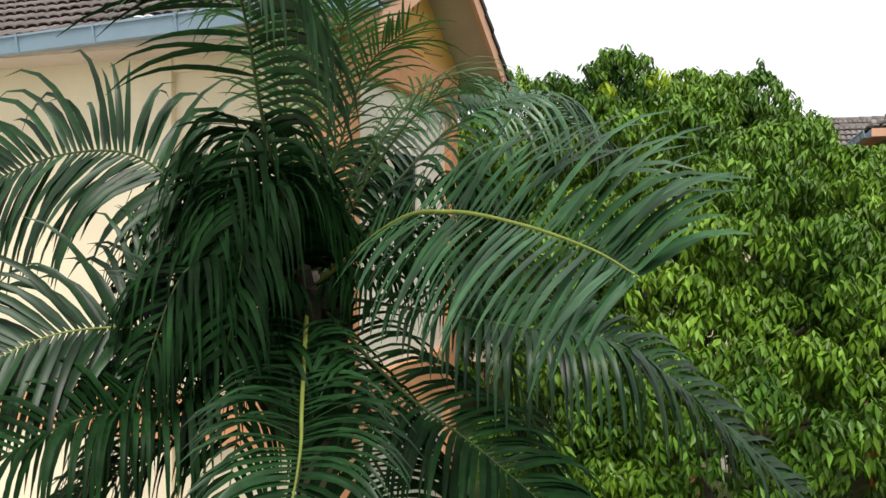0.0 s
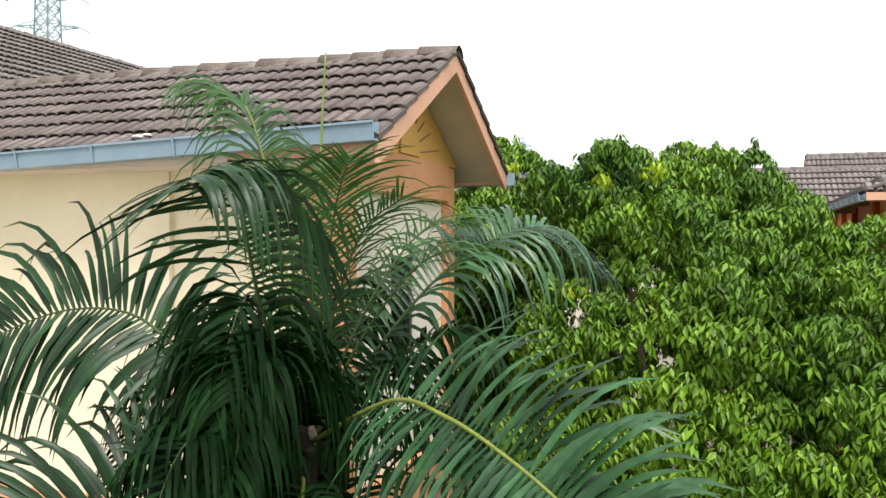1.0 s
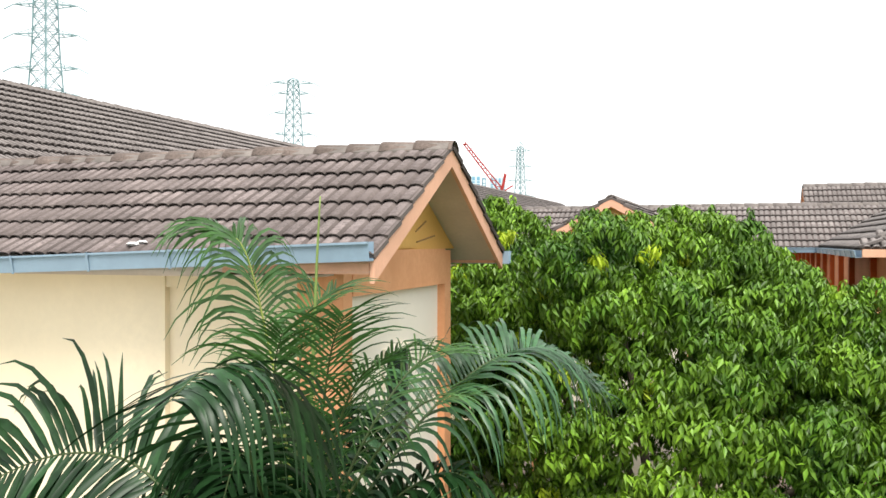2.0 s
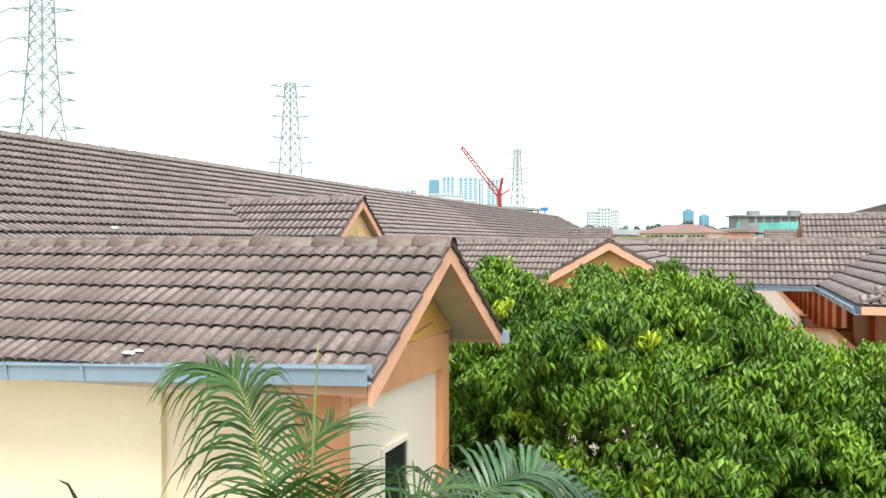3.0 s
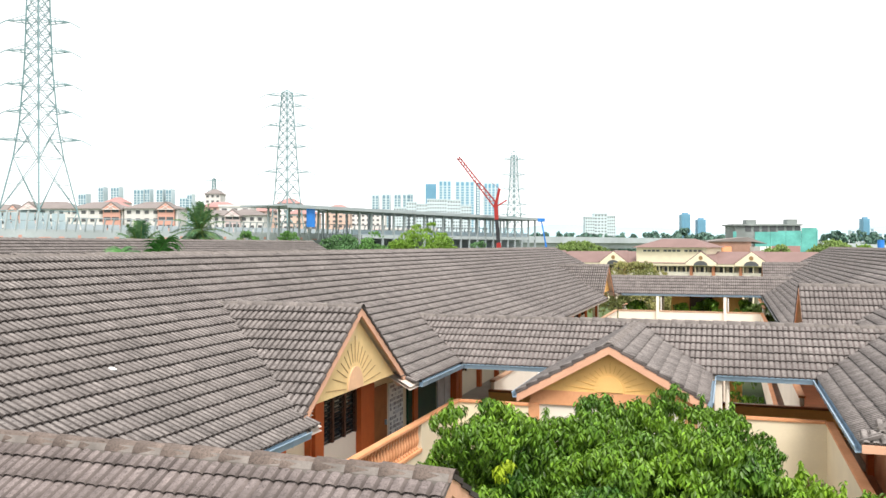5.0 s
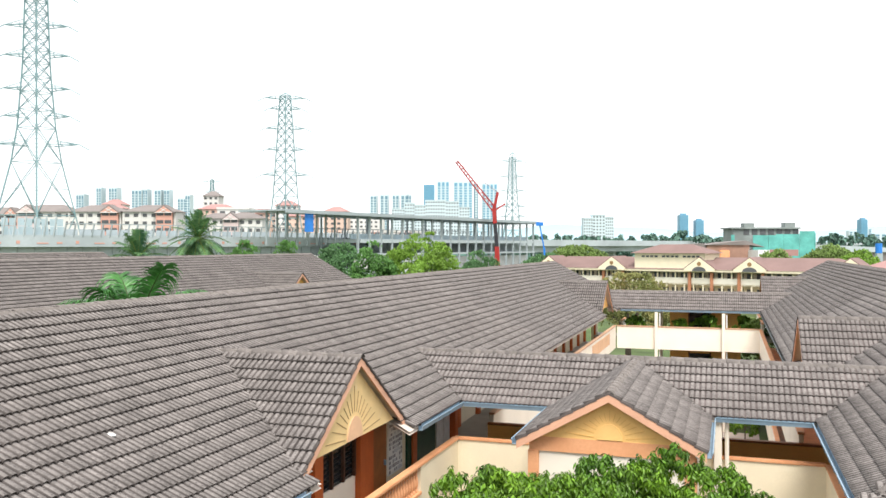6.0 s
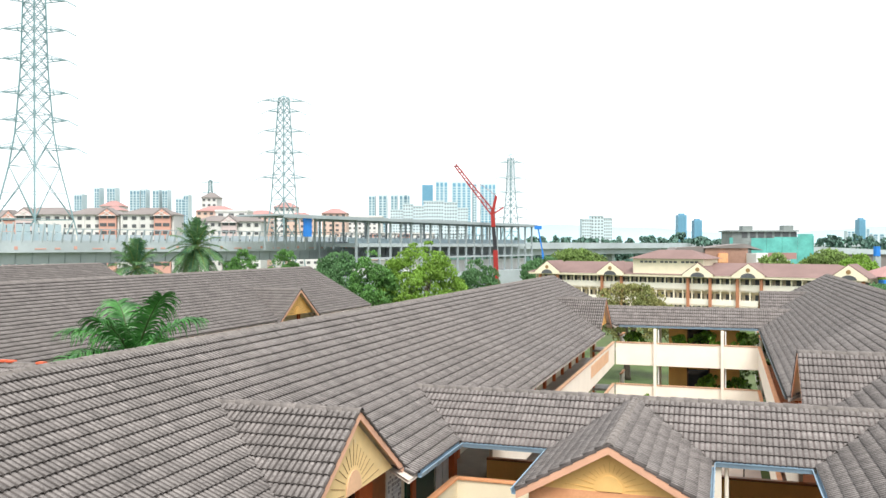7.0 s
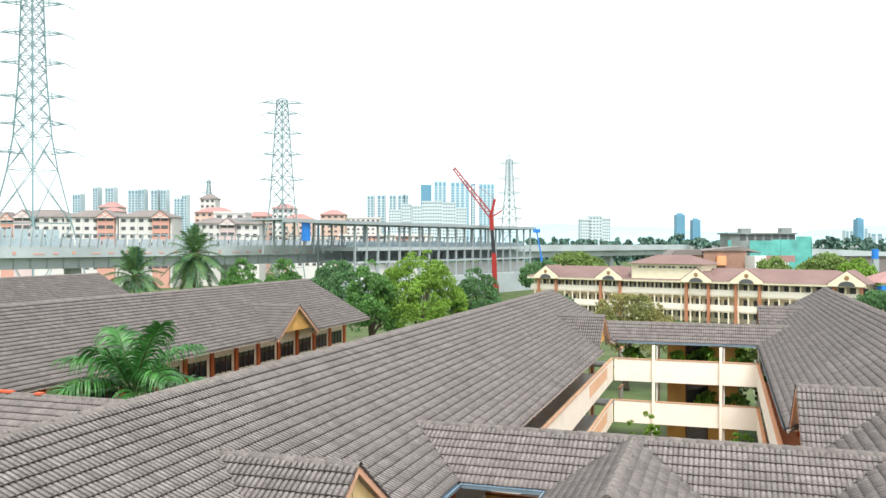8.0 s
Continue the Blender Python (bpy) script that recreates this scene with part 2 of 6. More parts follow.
def tile_slope(roof, side, parent, material, stretch=None, limit=290, lo=None, hi=None, plain=False, pitch=GAUGE):
    """The tiles of one slope; those in the stretch (a, b) along the ridge are objects of their own, the rest one mesh."""
    sl = math.hypot(1, roof.tan)
    length = roof.half * sl
    rows = max(1, round(length / pitch))
    gauge = length / rows
    lo, hi = roof.lo if lo is None else lo, roof.hi if hi is None else hi
    cols = max(1, round((hi - lo) / TILE_W))
    w = (hi - lo) / cols
    up_h, up_z = -side / sl, roof.tan / sl
    U = Vector(roof.place(1, 0, 0))
    V = Vector(roof.place(0, up_h, up_z))
    # keep the frame right-handed, so that the normal looks up
    flip = U.cross(V).z < 0
    if flip:
        U = -U
    N = U.cross(V)
    tv, tf, ts = tile_arrays(gauge, plain, 0.017 if material is M_TILE_NEAR else 0.032 if pitch > GAUGE else 0.036)
    if material is M_TILE_NEAR:
        # broad pans, with a dark line in each valley
        tv[:, 2] -= np.interp(tv[:, 0], *tile_profile()) * 0.15
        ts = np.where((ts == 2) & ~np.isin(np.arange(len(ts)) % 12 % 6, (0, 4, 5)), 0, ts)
    if material is M_TILE and pitch == GAUGE:
        bump = np.interp(tv[:, 0], *tile_profile())
        tv[:, 2] += bump * 0.45
    tv = tv * np.array([w / TILE_W, 1, 1])
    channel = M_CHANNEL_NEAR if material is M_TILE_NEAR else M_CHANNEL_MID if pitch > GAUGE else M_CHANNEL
    one = None
    V_all, F_all, off, made = [], [], 0, 0
    basis = np.array([list(U), list(V), list(N)])
    rng = random.Random(int(abs(roof.mid * 37 + side * 11 + lo)))
    for r in range(rows):
        for c in range(cols):
            a = lo + c * w
            start = a + (w if flip else 0)
            centre = a + w / 2
            cc = roof.mid + side * roof.half * (1 - (r + 0.5) / rows)
            z = roof.ridge_z - roof.tan * abs(cc - roof.mid)
            px, py, _ = roof.place(centre, cc, 0)
            if (roof.cut and roof.cut(px, py)) or covered(roof, px, py, z, 0.16):
                continue
            p = Vector(roof.place(start, roof.mid + side * roof.half * (1 - r / rows), roof.eave_z + (roof.ridge_z - roof.eave_z) * r / rows))
            p += N * rng.uniform(-0.003, 0.004) + V * rng.uniform(-0.006, 0.006)
            tilt = rng.uniform(-0.006, 0.006)
            if stretch and stretch[0] <= centre <= stretch[1] and made < limit:
                if one is None:
                    one = from_arrays("tile", tv, tf, ts)
                    for m in (material, M_EDGE_DARK, channel):
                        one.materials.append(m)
                ob = new("tile", one)
                ob.parent = parent
                U2 = (U + N * tilt).normalized()
                ob.matrix_local = Matrix(((U2.x, V.x, N.x, p.x), (U2.y, V.y, N.y, p.y), (U2.z, V.z, N.z, p.z), (0, 0, 0, 1)))
                made += 1
            else:
                loc = tv.copy()
                loc[:, 2] += loc[:, 0] * tilt
                V_all.append(loc @ basis + np.array(p))
                F_all.append(tf + off)
                off += len(tv)
    if V_all:
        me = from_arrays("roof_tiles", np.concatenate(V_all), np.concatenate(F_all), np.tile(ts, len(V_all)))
        for m in (material, M_EDGE_DARK, channel):
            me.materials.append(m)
        tagged(part("roof_tiles", me, None, parent), kind="stuff")


def roof_deck(roof, parent, material, name="roof_deck", side_list=(1, -1)):
    """The boarding under the tiles, in two thin skins, open where another roof runs above it."""
    vs, fs = [], []
    step = 0.4
    na = max(1, round((roof.hi - roof.lo) / step))
    nc = max(1, round(roof.half / step))
    for s in side_list:
        for i in range(na):
            for j in range(nc):
                a0, a1 = roof.lo + (roof.hi - roof.lo) * i / na, roof.lo + (roof.hi - roof.lo) * (i + 1) / na
                c0, c1 = roof.half * j / nc, roof.half * (j + 1) / nc
                x, y, _ = roof.place((a0 + a1) / 2, roof.mid + s * (c0 + c1) / 2, 0)
                if (roof.cut and roof.cut(x, y)) or covered(roof, x, y, roof.ridge_z - roof.tan * (c0 + c1) / 2, 0.25):
                    continue
                for dz in (-0.015, -0.10):
                    k = len(vs)
                    vs += [roof.place(a, roof.mid + s * c, roof.ridge_z - roof.tan * c + dz) for a, c in ((a0, c0), (a1, c0), (a1, c1), (a0, c1))]
                    fs.append((k, k + 1, k + 2, k + 3))
    return part(name, from_arrays(name, vs, fs), material, parent)


def ridge_caps(roof, parent, material, lo=None, hi=None, singles=True, drop=0.0):
    """Lapped angle tiles along the ridge."""
    lo, hi = roof.lo if lo is None else lo, roof.hi if hi is None else hi
    k = max(1, round((hi - lo) / 0.42))
    step = (hi - lo) / k
    prof = [(-0.165, -0.075), (-0.13, -0.015), (-0.07, 0.032), (0.0, 0.05), (0.07, 0.032), (0.13, -0.015), (0.165, -0.075)]
    n = len(prof)
    vs, fs = [], []
    for e, (s, d) in enumerate(((0, 1.0), (step + 0.04, 0.92))):
        vs += [(s, c * d, z * d + (0.058 if e == 0 else 0.04)) for c, z in prof]
    vs += [(0.0, c * 0.94, z + 0.03) for c, z in prof]
    fs = [(i, i + 1, n + i + 1, n + i) for i in range(n - 1)] + [(2 * n + i, 2 * n + i + 1, i + 1, i) for i in range(n - 1)]
    bed = bmesh.new()
    k2 = max(2, int((hi - lo) / 0.12))
    for sd in (-1, 1):
        rows = []
        for i in range(k2 + 1):
            q = lo + (hi - lo) * i / k2
            w = 0.155 + 0.028 * noise.noise(Vector((q * 3.1, sd * 5, roof.mid)))
            rows.append([bed.verts.new(roof.place(q, roof.mid + sd * c, roof.ridge_z + h)) for c, h in ((0.1, 0.06), (w, 0.035 - w * roof.tan + 0.04), (w + 0.012, -0.04 - w * roof.tan))])
        for r0, r1 in zip(rows, rows[1:]):
            for j in (0, 1):
                bed.faces.new((r0[j], r1[j], r1[j + 1], r0[j + 1]))
    part("mortar_bed", bed, M_MORTAR, parent, "rough cement bedding")
    one = from_arrays("ridge_tile", vs, fs)
    one.materials.append(material)
    rng = random.Random(int(abs(roof.mid * 13)))
    V_all, F_all = [], []
    for i in range(k):
        m = Matrix.Translation(roof.place(lo + step * i, roof.mid, roof.ridge_z + rng.uniform(-0.008, 0.01) - drop)) @ Matrix.Rotation((0 if roof.axis == "x" else math.pi / 2) + rng.uniform(-0.015, 0.015), 4, "Z")
        if singles:
            ob = new("ridge_tile", one)
            ob.parent = parent
            ob.matrix_local = m
        else:
            V_all.append(np.array([m @ Vector(v) for v in vs]))
            F_all.append(np.array(fs) + 3 * n * i)
    if V_all:
        tagged(part("ridge_tiles", from_arrays("ridge_tiles", np.concatenate(V_all), np.concatenate(F_all)), material, parent), kind="stuff")


def valley(child, main, towards, parent):
    """The dark lined valley on both sides of a lower roof that runs into a main one; towards is the sign of the way out."""
    for s in (1, -1):
        ends = []
        for c in (0.12, child.half):
            z = child.ridge_z - child.tan * c
            a = main.mid + towards * (main.ridge_z - z) / main.tan
            ends.append(Vector(child.place(a, child.mid + s * c, z + 0.065)))
        part("valley_lining", bar(bmesh.new(), ends[0], ends[1], 0.055, 0.06), M_EDGE_DARK, parent, "dark valley lining")


def hip_caps(parent, a, b, material):
    """Lapped angle tiles down a hip."""
    a, b = Vector(a), Vector(b)
    k = round((b - a).length / 0.42)
    x = (b - a).normalized()
    y = Vector((0, 0, 1)).cross(x).normalized()
    z = x.cross(y)
    prof = [(-0.19, -0.07), (-0.10, 0.0), (-0.045, 0.045), (0.045, 0.045), (0.10, 0.0), (0.19, -0.07)]
    step = (b - a).length / k
    vs = [x * 0 + y * c + z * (h + 0.05) for c, h in prof] + [x * (step + 0.05) + y * c * 0.9 + z * (h * 0.9 + 0.03) for c, h in prof] + [y * c + z * (h + 0.01) for c, h in prof]
    one = from_arrays("ridge_tile", vs, [(i, i + 1, 7 + i, 6 + i) for i in range(5)] + [(12 + i, 13 + i, i + 1, i) for i in range(5)])
    one.materials.append(material)
    for i in range(k):
        ob = new("ridge_tile", one)
        ob.parent = parent
        ob.location = a + x * step * i + Vector((0, 0, 0.04))


def gutter(parent, a, b, out, material=None, depth=0.14, width=0.13, brackets=True, label="blue-grey painted eaves gutter"):
    """An open box gutter from a to b; out is the level way it looks. It hangs with its rim at the height of a."""
    a, b, out = Vector(a), Vector(b), Vector(out)
    prof = [(0.0, 0.0), (0.0, -depth), (width * 0.85, -depth), (width, -0.02), (width + 0.018, -0.02), (width + 0.018, 0.0), (width - 0.012, 0.0), (width * 0.85 - 0.012, -depth + 0.012), (0.012, -depth + 0.012), (0.012, 0.0)]
    bm = bmesh.new()
    prism(bm, [a + out * p + Vector((0, 0, q)) for p, q in prof], b - a)
    g = part("gutter", bm, material or M_GUTTER, parent, label)
    if brackets:
        L = (b - a).length
        d = (b - a).normalized()
        for i in range(max(1, int(L / 0.95))):
            p = a + d * (0.45 + i * 0.95)
            if (p - a).length > L:
                break
            bm = bmesh.new()
            prism(bm, [p + out * x + Vector((0, 0, z)) for x, z in ((width + 0.020, 0.004), (width + 0.030, 0.004), (width * 0.85 + 0.012, -depth - 0.012), (width * 0.85 + 0.002, -depth - 0.006))], d * 0.025)
            part("bracket", bm, material or M_GUTTER, g)
    return g


def rake_boards(roof, at, face, parent, thick=0.045, deep=0.2, material=None, over=0.0):
    """The two sloping boards on a gable, at the place along the ridge; face is +1 or -1."""
    for s in (1, -1):
        pts = []
        for c, dz in ((0, 0.0), (roof.half + over, 0.0), (roof.half + over, -deep), (0, -deep)):
            pts.append(roof.place(at, roof.mid + s * c, roof.ridge_z - roof.tan * c + dz - 0.0))
        part("bargeboard", prism(bmesh.new(), pts, roof.place(face * thick, 0, 0)), material or M_FASCIA, parent, "salmon painted bargeboard")
        # one verge of each x roof is darker, painting its shaded tile undersides
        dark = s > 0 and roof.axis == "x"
        rows = max(1, round(roof.half * math.hypot(1, roof.tan) / GAUGE))
        verge = bmesh.new()
        for i in range(rows):
            ends = []
            for k, lift in ((i, 0.012), (i + 1.06, 0.05)):
                c = (roof.half + over) * k / rows
                ends.append(Vector(roof.place(at + face * (thick * 0.5 + 0.004 * (i % 2)), roof.mid + s * c, roof.ridge_z - roof.tan * c + lift)))
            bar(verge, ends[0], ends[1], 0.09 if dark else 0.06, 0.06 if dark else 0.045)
        part("verge_edging", verge, M_EDGE_DARK if dark else M_CHANNEL_NEAR, parent, "stepped tile verge")


def gable_panel(roof, at, face, z_bottom, parent, material, inset=0.12, thick=0.06, name="gable_panel", label="", rays=0, sun_mat=None, ray_mat=None):
    """The three-sided board that fills a gable, with a half sun and its rays in relief."""
    top = roof.ridge_z - inset
    half = (top - z_bottom) / roof.tan
    pts = [roof.place(at, roof.mid - half, z_bottom), roof.place(at, roof.mid + half, z_bottom), roof.place(at, roof.mid, top)]
    g = part(name, prism(bmesh.new(), pts, roof.place(-face * thick, 0, 0)), material, parent, label)
    if rays:
        r0, size = half * 0.17, half
        n = 18
        pts = [roof.place(at, roof.mid + r0 * math.cos(math.pi * i / n), z_bottom + 0.02 + r0 * 1.25 * math.sin(math.pi * i / n)) for i in range(n + 1)]
        part("half_sun", prism(bmesh.new(), pts, roof.place(face * 0.03, 0, 0)), sun_mat or material, g)
        for i in range(rays):
            an = math.pi * (i + 0.5) / rays
            ca, sa = math.cos(an), math.sin(an)
            reach = min((top - z_bottom - 0.02) * 0.72 / max(1e-3, sa * 1.0 + roof.tan * abs(ca)), 10)
            p0 = roof.place(at + face * 0.004, roof.mid + r0 * 1.25 * ca, z_bottom + 0.02 + r0 * 1.5 * sa)
            p1 = roof.place(at + face * 0.004, roof.mid + reach * ca, z_bottom + 0.02 + reach * sa)
            part("ray", bar(bmesh.new(), p0, p1, 0.014, 0.016), ray_mat or M_RAY, g)
    return g


# ---- ground ----
bm = bmesh.new()
bmesh.ops.create_grid(bm, x_segments=40, y_segments=40, size=4000)
tagged(part("ground", bm, M_GRASS), "patchy green grass and bare earth", "ground", kind="structure")

# ---- roof plan ----
FLOORS = (3.2, 6.4)
EAVE = 8.9
AX, BX, HALF = -14.6, 8.75, 6.45
R_A = Roof("y", 1.0, 74.6, AX, HALF, 12.42, EAVE)
R_B = Roof("y", 17.7, 86.0, BX, HALF, 12.42, EAVE, cut=lambda x, y: y - 17.7 < HALF - abs(x - BX))
R_BHIP = Roof("x", BX - HALF, BX + HALF, 17.7 + HALF, HALF, 12.42, EAVE, cut=lambda x, y: y - 17.7 > HALF - abs(x - BX) or y > 17.7 + HALF)
R_NEAR = Roof("x", AX, -2.95, 9.02, 2.17, 10.13, 8.92)
R_DORM = Roof("x", AX, -8.42, 18.85, 3.3, 11.2, 8.87, (0, 0.4))
R_DORM2 = Roof("x", AX, -8.45, 63.4, 3.3, 11.2, 8.87, (0, 0.4))
R_C1 = Roof("x", AX, BX, 28.35, 2.4, 10.2, 8.88)
R_C2 = Roof("x", AX, BX, 69.9, 2.4, 10.2, 8.9)
R_C0 = Roof("x", -38.0, AX, 28.35, 2.4, 10.2, 8.88)
R_PORCH = Roof("y", 21.5, 28.35, -2.9, 2.35, 10.17, 8.85)
R_BD1 = Roof("x", 2.42, BX, 34.6, 3.3, 11.17, 8.87, (0.4, 0))
R_BD2 = Roof("x", 2.6, BX, 77.4, 3.3, 11.17, 8.87, (0.6, 0))
R_2 = Roof("y", 16.0, 73.6, -38.0, HALF, 13.05, 9.53)
R_D2 = Roof("x", -38.0, -31.3, 59.2, 3.3, 11.73, 9.40, (0, 0.4))
R_3 = Roof("y", 12.0, 81.0, -68.6, HALF, 13.05, 9.53)


# ---- wings ----
def tube_between(a, b, r, sides=8):
    bm = bmesh.new()
    a, b = Vector(a), Vector(b)
    bmesh.ops.create_cone(bm, cap_ends=True, segments=sides, radius1=r, radius2=r, depth=(b - a).length, matrix=Matrix.Translation((a + b) / 2) @ (b - a).to_track_quat("Z", "Y").to_matrix().to_4x4())
    return bm


M_BROWN = mat("orange_brown_timber", (0.30, 0.11, 0.03), 0.55, var=0.2, scale=3, fine=30, bump=0.1)
M_GREYPAPER = mat("pale_grey_paint", (0.55, 0.56, 0.58), 0.7, var=0.12, scale=4, fine=20, bump=0.0)
M_CAP2 = mat("brown_coping", (0.55, 0.34, 0.22), 0.7, var=0.15, scale=2, fine=16, bump=0.1)
M_PEACH = mat("peach_paint", (0.74, 0.46, 0.28), 0.75, var=0.1, scale=1.5, fine=14, bump=0.1, stain=0.4, dark=(0.8, 0.66, 0.48))
M_COURT = mat("pinkish_court_concrete", (0.52, 0.43, 0.37), 0.9, var=0.18, scale=0.4, fine=12, bump=0.3, stain=0.5)
# pale ground out of view, there to throw light up at the walls
M_BOUNCE_YARD = mat("unseen_pale_yard", (0.58, 0.54, 0.475), 0.9, var=0.15, scale=0.5, fine=12, bump=0.3, stain=0.4)
M_TERRACOTTA = mat("new_terracotta", (0.62, 0.13, 0.06), 0.7, var=0.15, scale=3, fine=20, bump=0.2)
M_TERRA = mat("terracotta_floor_paint", (0.58, 0.29, 0.16), 0.55, var=0.2, scale=1.5, fine=20, bump=0.05)
M_REDFLOOR = mat("red_brown_floor_paint", (0.34, 0.15, 0.075), 0.5, var=0.2, scale=1.5, fine=20, bump=0.05)
M_DARKGUTTER = mat("dark_weathered_gutter", (0.09, 0.10, 0.10), 0.6, var=0.2, scale=2, fine=18, bump=0.05)


def veranda(parent, wall_x, edge_x, y0, y1, base=0.0, top=EAVE, bay=3.0, open_to=None, windows=True, cap=None, coat=None, floor=None, paint=None):
    """Two upper galleries along y between a room wall and an open edge, each with a parapet."""
    out = 1 if edge_x > wall_x else -1
    lo, hi = min(wall_x, edge_x), max(wall_x, edge_x)
    part("room_wall", boxes((min(wall_x, wall_x - out * 0.2), max(wall_x, wall_x - out * 0.2), y0, y1, base, top + 0.35)), paint or M_CREAM, parent, "painted room wall")
    for f in FLOORS:
        z = base + f
        part("gallery_floor", boxes((lo + 0.02, hi - 0.03, y0 + 0.02, y1 - 0.02, z - 0.18, z)), floor if floor and f == FLOORS[-1] else M_FLOOR, parent)
        e0, e1 = min(edge_x, edge_x - out * 0.14), max(edge_x, edge_x - out * 0.14)
        ys = open_to if open_to else y0
        part("parapet", boxes((e0, e1, ys, y1, z - 0.42, z + 1.25)), coat or M_PALE, parent, "pale cream rendered parapet")
        part("parapet_cap", boxes((e0 - 0.04, e1 + 0.04, y0, y1, z + 1.25, z + 1.33), bevel=0.012), cap or M_ORANGE, parent, "painted coping")
        if open_to:
            part("parapet", boxes((e0, e1, y0, ys, z - 0.42, z + 0.45)), coat or M_PALE, parent)
            part("kerb", boxes((e0 - 0.03, e1 + 0.03, y0, ys, z + 0.45, z + 0.55), bevel=0.01), M_ORANGE, parent)
            for i in range(int((ys - y0) / 0.2)):
                ob = part("baluster", BALUSTER, None, parent)
                ob.location = ((e0 + e1) / 2, y0 + 0.1 + i * 0.2, z + 0.55)
    k = int((y1 - y0) / bay)
    for i in range(k + 1):
        y = y0 + 0.2 + i * (y1 - y0 - 0.4) / max(1, k)
        part("pilaster", boxes((min(wall_x, wall_x + out * 0.16), max(wall_x, wall_x + out * 0.16), y - 0.17, y + 0.17, base, top + 0.2)), M_RUST, parent, "deep orange painted pilaster")
        if i < k and windows:
            for f in (0.0, *FLOORS):
                z = base + f
                w = part("window", boxes((min(wall_x, wall_x + out * 0.03), max(wall_x, wall_x + out * 0.03), y + 0.45, y + bay - 0.5, z + 1.0, z + 2.1)), M_GLASS, parent, "dark louvred window")
                for j in range(4):
                    q = y + 0.42 + j * (bay - 0.95) / 3
                    part("mullion", boxes((min(wall_x, wall_x + out * 0.07), max(wall_x, wall_x + out * 0.07), q - 0.03, q + 0.03, z + 0.95, z + 2.15)), M_DARKWOOD, w)


def turned_baluster():
    bm = bmesh.new()
    prof = [(0.055, 0), (0.055, 0.06), (0.03, 0.1), (0.06, 0.22), (0.065, 0.3), (0.035, 0.48), (0.03, 0.56), (0.055, 0.62), (0.055, 0.7)]
    rings = [[bm.verts.new((r * math.cos(a * math.pi / 4), r * math.sin(a * math.pi / 4), z)) for a in range(8)] for r, z in prof]
    for p, q in zip(rings, rings[1:]):
        for i in range(8):
            bm.faces.new((p[i], p[(i + 1) % 8], q[(i + 1) % 8], q[i]))
    me = mesh_of(bm, "baluster")
    me.materials.append(M_ORANGE)
    return me


BALUSTER = turned_baluster()

# near wing
wing = thing("school_wing", "cream and salmon school wing with a weathered tiled gable roof", "building")
deck = roof_deck(R_NEAR, wing, M_SOFFIT)
deck.name = "roof"
tile_slope(R_NEAR, -1, deck, M_TILE_NEAR, stretch=(-9.6, -2.9))
tile_slope(R_NEAR, 1, deck, M_TILE_NEAR, stretch=(-9.0, -2.9), limit=140)
ridge_caps(R_NEAR, deck, M_RIDGE_NEAR, lo=-11.2)
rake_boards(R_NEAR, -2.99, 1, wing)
part("room_wall", boxes((-14.0, -3.75, 7.46, 7.62, 0, 8.98)), M_CREAM, wing, "cream rendered wall")
part("raised_wall", boxes((-14.0, -5.54, 7.38, 7.46, 0, 8.98)), M_CREAM, wing, "cream rendered wall bay")
part("lintel", boxes((-5.54, -4.0, 7.40, 7.46, 8.62, 8.98)), M_CREAM, wing)
part("floor_band", boxes((-14.0, -4.0, 7.34, 7.38, 4.8, 5.3)), M_ORANGE, wing, "salmon painted floor band")
part("floor_band", boxes((-3.6, -3.5, 7.58, 10.38, 4.95, 5.5)), M_ORANGE, wing, "salmon painted floor band")
WY, WZ = 8.6, 7.86
gw = part("window_opening", boxes((-3.62, -3.585, WY, WY + 0.7, 6.8, WZ)), M_GLASS, wing, "dark window opening")
part("window_frame", boxes((-3.6, -3.56, WY - 0.05, WY, 6.8, WZ), (-3.6, -3.56, WY + 0.7, WY + 0.75, 6.8, WZ), (-3.6, -3.56, WY - 0.05, WY + 0.75, WZ, WZ + 0.05)), M_PALE, gw)
part("room_wall", boxes((-14.0, -3.75, 10.42, 10.6, 0, 8.98)), M_CREAM, wing)
part("gable_wall", boxes((-3.75, -3.6, 7.60, 10.42, 0, 8.62)), M_PALE, wing, "pale recessed wall panel")
part("corner_pillar", boxes((-4.0, -3.5, 7.38, 7.58, 0, 8.98)), M_ORANGE, wing, "salmon painted corner pillar")
part("corner_pillar", boxes((-3.75, -3.5, 10.38, 10.62, 0, 8.98)), M_ORANGE, wing)
part("gable_band", boxes((-3.74, -3.49, 7.58, 10.38, 8.55, 9.0)), M_ORANGE, wing, "salmon painted band")
gable_panel(R_NEAR, -3.52, 1, 9.0, wing, M_YELLOW, rays=11, label="ochre gable panel with a sun relief", ray_mat=M_RAY)
for s, y in ((-1, 6.85), (1, 11.19)):
    gutter(wing, (-14.0, y, 8.68 if s < 0 else 8.96), (-2.95 if s < 0 else -2.86, y, 9.09 if s < 0 else 8.96), (0, s, 0), depth=0.17)
    part("eaves_board", boxes((-4.5, -3.0, min(y - s * 0.002, y - s * 0.03), max(y - s * 0.002, y - s * 0.03), 8.80, 8.93)), M_FASCIA, wing)
    part("eaves_board", boxes((-14.0, -4.5, min(y - s * 0.002, y - s * 0.03), max(y - s * 0.002, y - s * 0.03), 8.78, 8.93)), M_SOFFIT, wing)
    part("eaves_soffit", boxes((-14.0, -3.6, min(y - s * 0.03, y - s * 0.57), max(y - s * 0.03, y - s * 0.57), 8.76, 8.78)), M_SOFFIT, wing)

